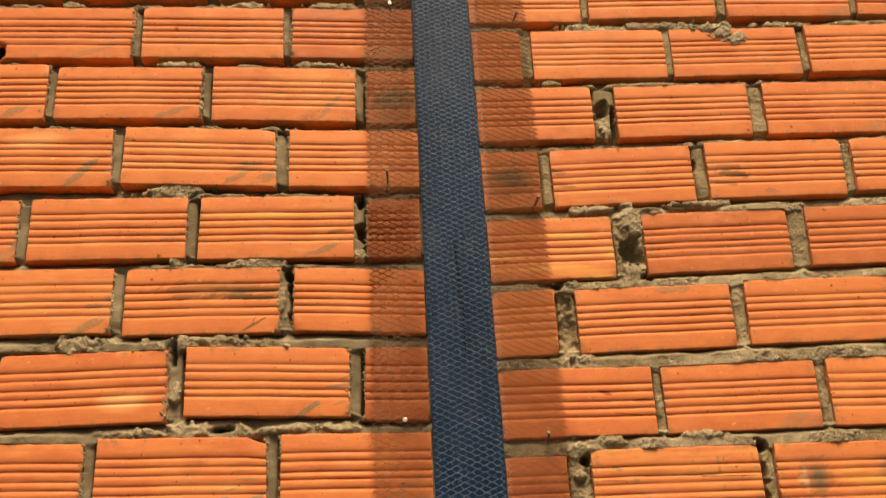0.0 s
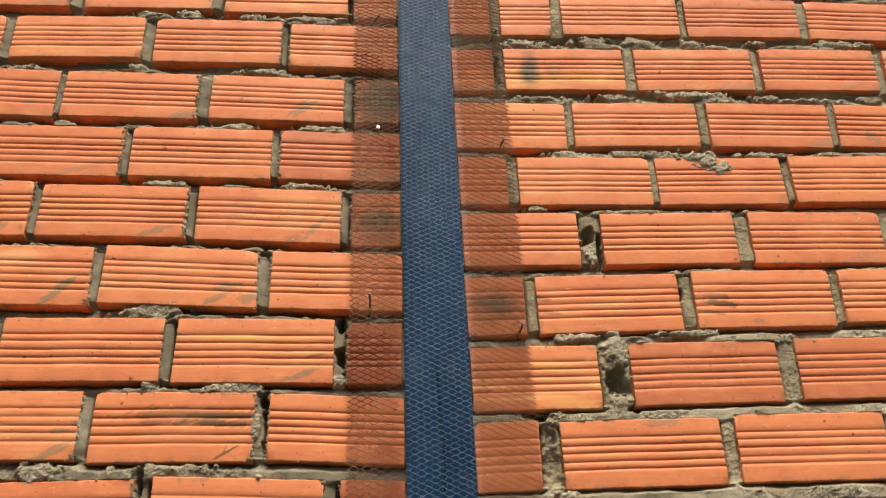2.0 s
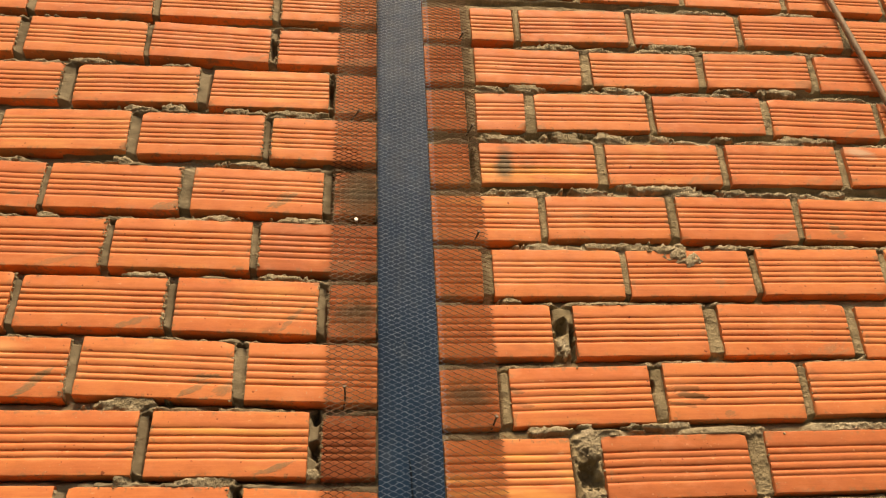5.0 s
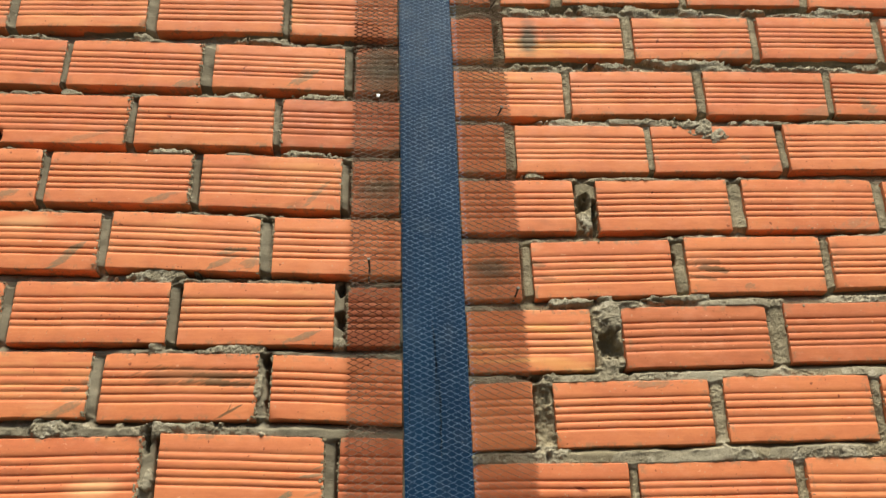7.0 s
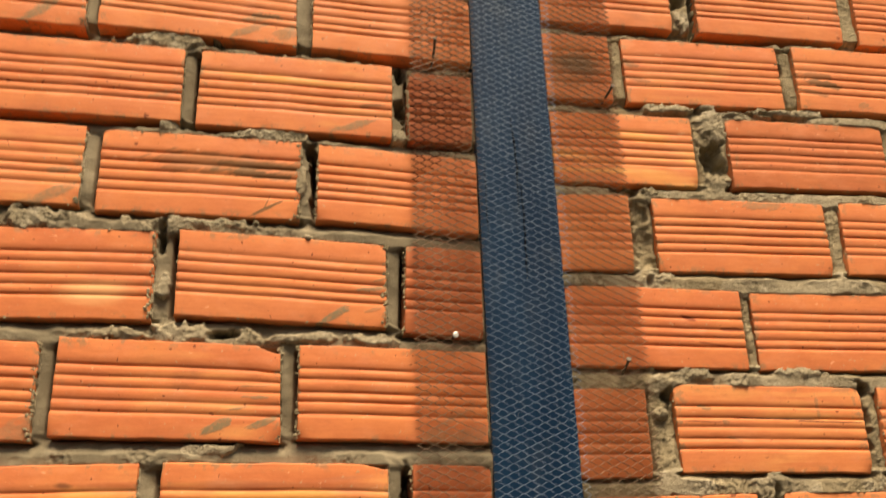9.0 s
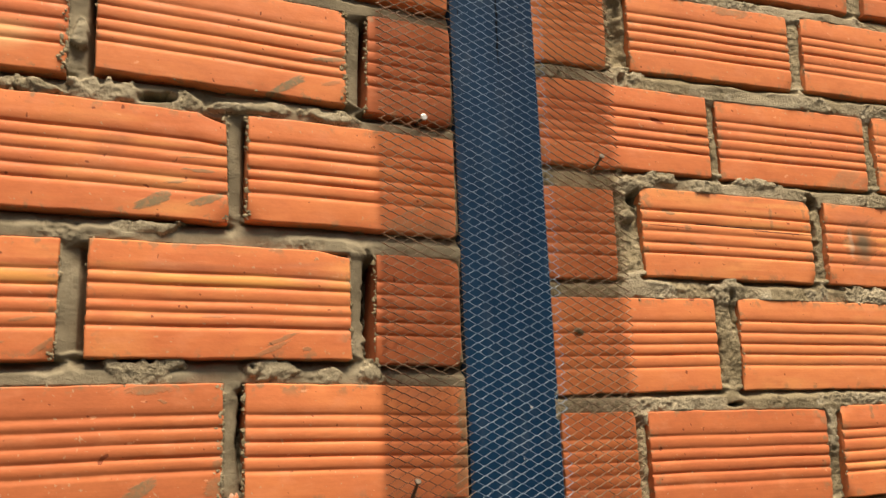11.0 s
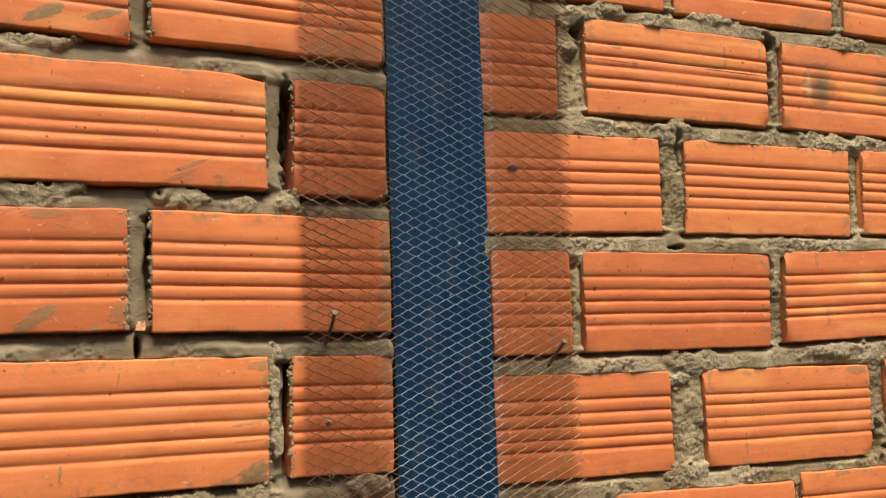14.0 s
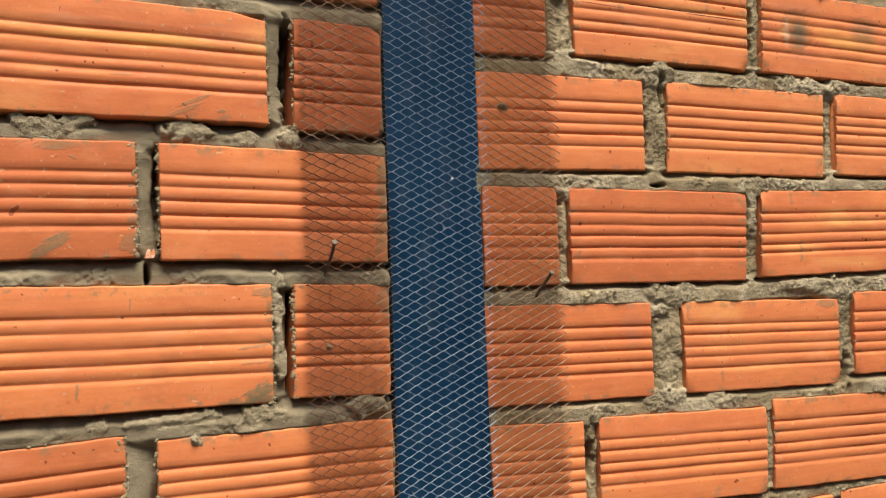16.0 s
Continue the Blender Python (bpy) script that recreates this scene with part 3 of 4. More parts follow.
# ---------------------------------------------------------------- mortar
def mortar_sheet(side, x0, x1, z0, z1, step, lumps=(), voids=()):
    """Mortar between the bricks as one uneven sheet: sunk under each brick, squeezed out over the one below."""
    nx, nz = int(round((x1 - x0) / step)) + 1, int(round((z1 - z0) / step)) + 1
    gx, gz = np.linspace(x0, x1, nx), np.linspace(z0, z1, nz)
    X, Z = np.meshgrid(gx, gz)
    D = np.full(X.shape, 0.05)
    above = np.full(X.shape, 0.05)
    below = np.full(X.shape, 0.05)
    west = np.full(X.shape, 0.05)
    east = np.full(X.shape, 0.05)
    brink = np.full(X.shape, 0.05)
    for bx0, bx1, zc, tilt, h, lean_a, lean_b in laid[side]:
        i0, i1 = np.searchsorted(gx, [bx0 - 0.05, bx1 + 0.05])
        j0, j1 = np.searchsorted(gz, [zc - h - 0.04, zc + h + 0.04])
        if i0 >= i1 or j0 >= j1:
            continue
        s = np.s_[j0:j1, i0:i1]
        u, v = X[s] - (bx0 + bx1) / 2, Z[s] - zc
        v = v - u * math.tan(radians(tilt))
        along = np.clip(u / (bx1 - bx0) + 0.5, 0, 1)
        u = u - v * (lean_a * (1 - along) + lean_b * along) / h
        du, dv = np.abs(u) - (bx1 - bx0) / 2, np.abs(v) - h / 2
        d = np.where((du > 0) & (dv > 0), np.hypot(du, dv), np.maximum(du, dv))
        D[s] = np.minimum(D[s], d)
        brink[s] = np.minimum(brink[s], np.where((u > 0) & (dv < -0.002), np.abs(du + 0.0008), 0.05))
        span = np.maximum(du, 0)
        rise = np.maximum(dv, 0)
        west[s] = np.minimum(west[s], np.where(u > 0, np.hypot(np.maximum(du, 0), rise), 0.05))
        east[s] = np.minimum(east[s], np.where(u < 0, np.hypot(np.maximum(du, 0), rise), 0.05))
        below[s] = np.minimum(below[s], np.where(v > 0, np.hypot(rise, span) + 0.05 * np.clip(-dv / 0.012, 0, 1), 0.05))
        above[s] = np.minimum(above[s], np.where(v < 0, np.hypot(rise, span) + 0.05 * np.clip(-dv / 0.012, 0, 1), 0.05))
    sink = np.maximum(-D, 0)
    n1, n2, n3 = field(X, Z, 0.045, 1), field(X, Z, 0.014, 2), field(X, Z, 0.006, 3)
    n4 = field(X, Z, 0.003, 6)
    out = np.clip(above / (above + below + 1e-5), 0, 1)
    patch = np.clip((field(X, Z * 0.5, 0.06, 4) - 0.30) / 0.40, 0, 1)
    torn = 0.5 + 1.0 * field(X, Z, 0.009, 5)
    high = np.clip((Z - 1.85) / 0.3, 0, 1)
    step_out = np.clip((out - 0.22 - 0.16 * high) / 0.42, 0, 1) if side == LEFT else np.clip((out - 0.10 - 0.24 * high) / 0.36, 0, 1)
    step_out = step_out * step_out * (3 - 2 * step_out)
    if side == LEFT:
        bed = 0.0088 + 0.0100 * high - (0.0030 + (0.0062 + 0.008 * high) * patch * torn) * step_out
    else:
        bed = 0.0062 + 0.0093 * high - (0.0035 + (0.0060 + 0.008 * high) * patch * torn) * step_out
    bed = np.maximum(bed, 0.0012)
    upright = np.clip((np.maximum(above, below) - 0.024) / 0.010, 0, 1)
    across = np.clip(west / (west + east + 1e-5), 0, 1)
    gap = np.clip((field(X, Z * 0.4, 0.07, 11) - 0.25) / 0.3, 0, 1)
    if side == LEFT:
        stand = 0.0035 + 0.0085 * across + 0.024 * np.clip((across - 0.70) / 0.22, 0, 1) * gap
    else:
        stand = 0.0045 + 0.018 * gap * (0.8 * np.exp(-(west / 0.0032) ** 2) + 0.15 * np.exp(-(east / 0.003) ** 2))
    depth = bed * (1 - upright) + stand * upright
    depth += (0.0080 if side == LEFT else 0.0062) * np.exp(-(above / (0.0024 + 0.0024 * n2)) ** 2) * (1 - upright)
    crust = np.clip((field(X, Z, 0.035, 12) - (0.57 - 0.09 * high if side == LEFT else 0.40 - 0.20 * high)) / 0.20, 0, 1)
    crust = crust * (1 - 0.9 * upright) if side == LEFT else np.maximum(crust * (1 - 0.5 * upright), (0.8 - 0.65 * high) * upright)
    joint = D > -0.02
    xj, zj = X[joint] + 0.004 * (n2[joint] - 0.5) + 0.002 * (n4[joint] - 0.5), Z[joint] + 0.004 * (n3[joint] - 0.5)
    facet = np.zeros(X.shape)
    facet[joint] = 0.0024 * chunks(xj, zj * 1.2, 0.013, 1) + 0.0022 * chunks(xj, zj, 0.0062, 2) + 0.0028 * chunks(xj, zj, 0.0031, 3)
    grain = rng.random(X.shape) - 0.5
    depth += 0.006 * (n1 - 0.5) + 0.0025 * (n2 - 0.5)
    smear = np.zeros(X.shape)
    wob = np.clip(1 + 2.0 * (n2 - 0.5) + 1.4 * (n3 - 0.5) + 60 * facet, 0.4, 2.2)
    for lx, lz, rx, rz in lumps:
        smear = np.maximum(smear, np.exp(-(((X - lx) / rx) ** 2 + ((Z - lz) / rz) ** 2) * wob))
    if side == LEFT:
        smear = np.maximum(smear, 0.62 * np.exp(-(brink / (0.0013 + 0.0018 * n3)) ** 2) * np.clip((0.7 * n4 + 0.6 * n3 - 0.47) / 0.15, 0, 1))
    proud = np.clip((smear - 0.30) / 0.28, 0, 1)
    proud = proud * proud * (3 - 2 * proud)
    depth = depth * (1 - proud) + (0.0026 - 0.0036 * smear * (0.35 + 0.9 * n2)) * proud
    for lx, lz, rx, rz in DOLLOPS:
        dollop = np.exp(-(((X - lx) / rx) ** 2 + ((Z - lz) / rz) ** 2) * wob * 0.8)
        stuck = dollop > 0.32
        proud = np.where(stuck, 1.0, proud)
        depth = np.where(stuck, 0.0030 - 0.0085 * np.minimum(dollop, 0.75) - 1.2 * np.maximum(sink - 0.004, 0), depth)
    hole = np.zeros(X.shape)
    for lx, lz, rx, rz, *share in voids:
        hole = np.maximum(hole, (share[0] if share else 1.0) * np.exp(-((((X - lx) / rx) ** 2 + ((Z - lz) / rz) ** 2) * wob) ** 2))
    depth += 0.032 * hole * (0.85 + 14 * facet)
    coarse = 0.34 if side == LEFT else 0.40
    depth += np.maximum(np.maximum(0.55 * crust, coarse * proud), np.maximum(0.5 * hole, 0.03 if side == LEFT else 0.06)) * (facet + 0.0016 * grain) + (0.00008 if side == LEFT else 0.0002) * grain
    depth = np.clip(depth, np.where(proud > 0.99, -0.08, -0.010), 0.05)
    depth += (sink * 3.0 + 900 * sink ** 3) * (1 - proud) + 1.2 * np.maximum(sink - 0.004, 0) * proud
    # picks the paler mortar where it stands proud, and on the right wall's ledges
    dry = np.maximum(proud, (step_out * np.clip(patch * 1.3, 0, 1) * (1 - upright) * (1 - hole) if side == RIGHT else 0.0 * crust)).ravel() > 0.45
    keep = (D > -0.004) | (depth < 0.003)
    cell = keep[:-1, :-1] | keep[1:, :-1] | keep[:-1, 1:] | keep[1:, 1:]
    jj, ii = np.nonzero(cell)
    a = jj * nx + ii
    quads = np.stack([a, a + 1, a + 1 + nx, a + nx], 1)
    used, inv = np.unique(quads, return_inverse=True)
    quads = inv.reshape(-1, 4)
    co = np.stack([X.ravel()[used], np.minimum(depth.ravel()[used], 0.052), Z.ravel()[used]], 1)
    me = bpy.data.meshes.new("mortar")
    me.vertices.add(len(co))
    me.vertices.foreach_set("co", co.ravel())
    me.loops.add(quads.size)
    me.loops.foreach_set("vertex_index", quads.ravel())
    me.polygons.add(len(quads))
    me.polygons.foreach_set("loop_start", np.arange(len(quads)) * 4)
    me.update(calc_edges=True)
    me.shade_smooth()
    me.materials.append(MORTAR_TROWELLED if side == LEFT else MORTAR)
    me.materials.append(MORTAR_PALE)
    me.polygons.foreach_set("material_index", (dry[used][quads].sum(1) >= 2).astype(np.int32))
    return me


# gobs of mortar that stand out of the joints, and holes where it is missing
LUMPS_LEFT = [(-0.416, 2.085, .049, .011), (-0.412, 1.971, .011, .010), (-0.299, 1.966, .049, .009), (-0.534, 1.851, .036, .012), (-0.373, 1.852, .066, .007),
              (-0.258, 1.909, .010, .022), (-0.427, 1.724, .025, .007), (-0.392, 1.728, .014, .009), (-0.360, 1.727, .023, .011), (-0.305, 1.724, .015, .009),
              (-0.247, 1.724, .039, .006), (-0.174, 1.723, .025, .006), (-0.330, 1.607, .025, .006), (-0.142, 1.976, .012, .011), (-0.343, 1.484, .023, .011),
              (-0.310, 1.492, .009, .006), (-0.222, 1.484, .021, .008), (-0.175, 1.479, .011, .008), (-0.137, 1.480, .010, .008), (-0.244, 1.237, .051, .006),
              (-0.170, 1.234, .017, .010), (-0.222, 1.218, .007, .006), (-0.054, 1.350, .019, .012), (-0.073, 1.237, .024, .012)]
LUMPS_RIGHT = [(0.505, 2.366, .016, .009), (0.470, 2.378, .030, .008), (0.176, 2.269, .020, .006), (0.217, 2.042, .036, .007), (0.270, 2.023, .023, .024),
               (0.264, 1.937, .018, .016), (0.389, 2.049, .052, .007), (0.166, 1.919, .014, .009), (0.159, 1.806, .025, .011), (0.197, 1.690, .032, .009),
               (0.154, 1.681, .016, .013), (0.333, 1.694, .045, .007), (0.152, 1.645, .012, .011), (0.276, 1.567, .027, .012), (0.498, 1.564, .055, .012),
               (0.149, 1.433, .012, .010), (0.446, 1.446, .048, .009), (0.398, 1.416, .008, .020), (0.262, 1.307, .015, .008), (0.481, 1.327, .054, .011),
               (0.278, 1.325, .045, .010), (0.348, 1.202, .030, .009), (0.272, 1.211, .030, .009), (0.254, 2.186, .009, .016)]
VOIDS_LEFT = [(-0.294, 2.077, .008, .005), (-0.140, 2.063, .006, .012), (-0.141, 2.015, .006, .011), (-0.246, 1.946, .007, .008), (-0.242, 1.924, .004, .029),
              (-0.403, 1.832, .005, .016), (-0.734, 2.350, .012, .020), (-0.140, 1.555, .004, .036), (-0.254, 1.428, .003, .033), (-0.263, 1.360, .002, .010),
              (-0.140, 2.735, .004, .03), (-0.258, 2.850, .005, .02)]
VOIDS_RIGHT = [(0.268, 2.195, .004, .030), (0.252, 2.222, .012, .012), (0.268, 1.977, .014, .018), (0.289, 1.930, .008, .006), (0.388, 2.118, .005, .012),
               (0.141, 1.921, .017, .005), (0.160, 1.665, .007, .006), (0.411, 1.674, .008, .008), (0.279, 1.545, .003, .012), (0.254, 1.495, .003, .011),
               (0.519, 1.497, .004, .025), (0.405, 1.626, .004, .030), (0.268, 1.443, .010, .002), (0.142, 1.425, .005, .005), (0.530, 1.219, .010, .014),
               (0.167, 1.155, .004, .022), (0.389, 1.416, .003, .008), (0.126, 2.57, .004, .03)]
# dollops of mortar stuck on the brick faces themselves
DOLLOPS = [(0.458, 2.379, 0.0250, 0.0110), (0.498, 2.359, 0.0245, 0.0100), (0.480, 2.369, 0.0190, 0.0100), (-0.228, 1.219, 0.0045, 0.0055), (-0.108, 1.291, 0.0035, 0.0030), (-0.247, 1.838, 0.0045, 0.0045), (0.079, 1.521, 0.0045, 0.0030)]
# those along the upper courses, and a few more further down
VOIDS_RIGHT += [(0.157, 1.850, 0.014, 0.033, 0.4)]
VOIDS_LEFT += [(-0.334, 1.726, 0.013, 0.005)]
LUMPS_LEFT += [(-0.1530, 1.300, 0.0055, 0.050)]
LUMPS_LEFT += [(-0.396, 1.778, 0.007, 0.019), (-0.434, 1.728, 0.016, 0.005), (-0.400, 1.732, 0.007, 0.006)]
LUMPS_LEFT += [(-0.598, 2.799, 0.037, 0.007), (-0.427, 2.682, 0.020, 0.008), (-0.497, 2.678, 0.030, 0.006), (-0.317, 2.679, 0.027, 0.006), (-0.210, 2.677, 0.060, 0.008), (-0.499, 2.553, 0.016, 0.009), (-0.291, 2.549, 0.036, 0.007), (-0.688, 2.547, 0.018, 0.006), (-0.320, 2.428, 0.040, 0.006), (-0.608, 2.426, 0.018, 0.006), (-0.187, 2.426, 0.042, 0.006), (-0.435, 2.311, 0.035, 0.006), (-0.213, 2.309, 0.045, 0.006)]
LUMPS_RIGHT += [(0.309, 2.641, 0.034, 0.012), (0.399, 2.642, 0.049, 0.012), (0.501, 2.644, 0.021, 0.009), (0.176, 2.634, 0.043, 0.010), (0.636, 2.649, 0.024, 0.007), (0.794, 2.653, 0.060, 0.009), (0.199, 2.503, 0.056, 0.006), (0.334, 2.509, 0.040, 0.008), (0.487, 2.519, 0.081, 0.010), (0.626, 2.516, 0.030, 0.007), (0.822, 2.518, 0.027, 0.006), (0.249, 2.768, 0.038, 0.010), (0.166, 2.767, 0.034, 0.007), (0.436, 2.773, 0.047, 0.008), (0.686, 2.785, 0.041, 0.006), (0.784, 2.785, 0.045, 0.008), (0.234, 2.383, 0.034, 0.006), (0.376, 2.386, 0.062, 0.006), (0.586, 2.387, 0.046, 0.006), (0.575, 2.910, 0.068, 0.008), (0.320, 2.896, 0.033, 0.008), (0.458, 2.379, 0.021, 0.010), (0.498, 2.359, 0.021, 0.007)]


# ---------------------------------------------------------------- the two walls
SEEN = (1.02, 3.12)
WALL_TOP = max(b[2] for b in laid[LEFT] + laid[RIGHT]) + 0.06


def wall(name, side, x_out, lumps, voids, label):
    edge = strip_edge(side, 2.0)
    a, b = sorted((x_out, edge))
    bm = bmesh.new()
    box(bm, a + 0.001, b - 0.001, 0.055, 0.115, 0.0, WALL_TOP)
    w = part(name, bm, CORE)
    tagged(w, label, "wall", kind="structure")
    near = (-0.86, -0.0475) if side == LEFT else (0.0455, 1.08)
    rest = (OUT_LEFT, near[0]) if side == LEFT else (near[1], OUT_RIGHT)
    sheets = [mortar_sheet(side, *near, *SEEN, 0.00135, lumps, voids),
              mortar_sheet(side, *near, 0.0, SEEN[0], 0.006), mortar_sheet(side, *near, SEEN[1], WALL_TOP - 0.012, 0.006),
              mortar_sheet(side, *rest, 0.0, WALL_TOP - 0.012, 0.006)]
    for me in sheets:
        ob = new("mortar", me)
        ob.parent = w
    return w


wall_left = wall("wall_left", LEFT, OUT_LEFT, LUMPS_LEFT, VOIDS_LEFT, "orange grooved hollow-brick wall with deep grey mortar joints")
wall_right = wall("wall_right", RIGHT, OUT_RIGHT, LUMPS_RIGHT, VOIDS_RIGHT, "orange grooved hollow-brick wall with rough squeezed mortar")

# ---------------------------------------------------------------- crumbs of mortar stuck to the brick edges
def crumbs(side, holder, count):
    verts, faces = [], []
    base = bmesh.new()
    bmesh.ops.create_icosphere(base, subdivisions=1, radius=1.0)
    base.verts.ensure_lookup_table()
    unit = [v.co.copy() for v in base.verts]
    tris = [tuple(v.index for v in f.verts) for f in base.faces]
    base.free()
    spots = [k for k in laid[side] if SEEN[0] < k[2] < SEEN[1] and -0.9 < k[0] < 1.1]
    for i in range(count):
        x0, x1, zc, tilt, h = spots[int(rng.integers(len(spots)))][:5]
        kind = rng.random()
        if kind < (0.80 if side == LEFT else 0.40) and x1 < -0.06 or kind < 0.40 and side == RIGHT:
            x, z = x1 - 0.0002 + min(abs(rng.normal(0, 0.0028)), 0.006) * (-1 if rng.random() < 0.7 else 0.3), zc + rng.uniform(-h / 2, h / 2)
        elif kind < 0.84:
            x, z = x0 + rng.normal(0, 0.0012), zc + rng.uniform(-h / 2, h / 2)
        elif kind < 0.95:
            x, z = rng.uniform(x0, x1), zc + h / 2 - abs(rng.normal(0.0, 0.0022)) + 0.001
        else:
            x, z = rng.uniform(x0, x1), zc - h / 2 + abs(rng.normal(0.0, 0.002))
        z += math.tan(radians(tilt)) * (x - (x0 + x1) / 2)
        r = 0.0004 + (0.0019 if kind < 0.8 and side == LEFT else 0.0012) * rng.random() ** (2.3 if side == LEFT else 3)
        start = len(verts)
        stretch = rng.uniform(0.6, 1.7, 3)
        for u in unit:
            k = r * rng.uniform(0.65, 1.25)
            verts.append((x + u.x * k * stretch[0], 0.0008 + u.y * k * 0.7, z + u.z * k * stretch[2]))
        faces += [tuple(start + j for j in t) for t in tris]
    ob = new("mortar_crumbs", mesh_from("mortar_crumbs", verts, faces, MORTAR))
    ob.parent = holder
    tagged(ob, kind="stuff")


crumbs(LEFT, wall_left, 7000)
crumbs(RIGHT, wall_right, 2600)

# ---------------------------------------------------------------- the blue joint board
def board_y(u, z):
    """How far forward the board's face lies, a share u of the way across it: slightly bellied and waved, with one crease."""
    swell = 0.0011 * math.sin(z * 9.0) + 0.0009 * math.sin(z * 23 + 1) + 0.0011 * math.exp(-((z - 2.205) / 0.03) ** 2)
    return -0.0022 - (swell + 0.0008) * math.sin(math.pi * u)


def joint_board():
    z0, z1, n, cols = 0.0, WALL_TOP - 0.02, 260, 12
    verts, faces = [], []
    for j in range(n + 1):
        z = z0 + (z1 - z0) * j / n
        xa, xb = strip_edge(LEFT, z), strip_edge(RIGHT, z)
        row = [(xa, 0.05)]
        for i in range(cols + 1):
            u = i / cols
            row.append((xa + (xb - xa) * u, board_y(u, z) + (0.0011 if i in (0, cols) else 0.0)))
        row.append((xb, 0.05))
        verts += [(x, y, z) for x, y in row]
    w = cols + 3
    for j in range(n):
        for i in range(w - 1):
            a = j * w + i
            faces.append((a, a + 1, a + 1 + w, a + w))
    faces.append(tuple(range(w))[::-1])
    faces.append(tuple(n * w + i for i in range(w)))
    for j in range(n):
        faces.append((j * w, (j + 1) * w, (j + 1) * w + w - 1, j * w + w - 1))
    ob = new("joint_board", mesh_from("joint_board", verts, faces, BOARD, smooth=40))
    tagged(ob, "blue filler board in the joint between two brick walls", "joint filler")
    return ob


board = joint_board()


def slit(x, z0, z1, wander, width=0.0011):
    """A thin upright split in the board."""
    r = random.Random(int(z0 * 1000))
    bm = bmesh.new()
    pts, z, dx = [], z0, 0.0
    while z < z1:
        u = (x + dx - strip_edge(LEFT, z)) / (strip_edge(RIGHT, z) - strip_edge(LEFT, z))
        pts.append((x + dx, board_y(u, z) - 0.0002, z))
        dx += r.uniform(-wander, wander)
        z += r.uniform(0.006, 0.014)
    n = len(pts)
    tube(bm, pts, [width * (0.25 + 0.75 * math.sin(math.pi * (i + 0.5) / n)) * r.uniform(0.5, 1.2) for i in range(n)], 5)
    part("split", bm, CRACK, board, "dark upright split")


slit(0.0046, 1.800, 1.925, 0.0013, 0.0017)
slit(0.0015, 1.935, 2.015, 0.0015, 0.0014)
slit(-0.0010, 1.880, 1.985, 0.0006, 0.0010)
slit(-0.0400, 1.84, 1.95, 0.0006, 0.0009)
bm = bmesh.new()
bmesh.ops.create_icosphere(bm, subdivisions=2, radius=0.0013, matrix=Matrix.LocRotScale((0.0187, board_y(0.72, 1.446) - 0.0002, 1.446), None, (1.1, 0.5, 1.0)))
part("fleck", bm, NAIL_HEAD, board, "white fleck of mortar")

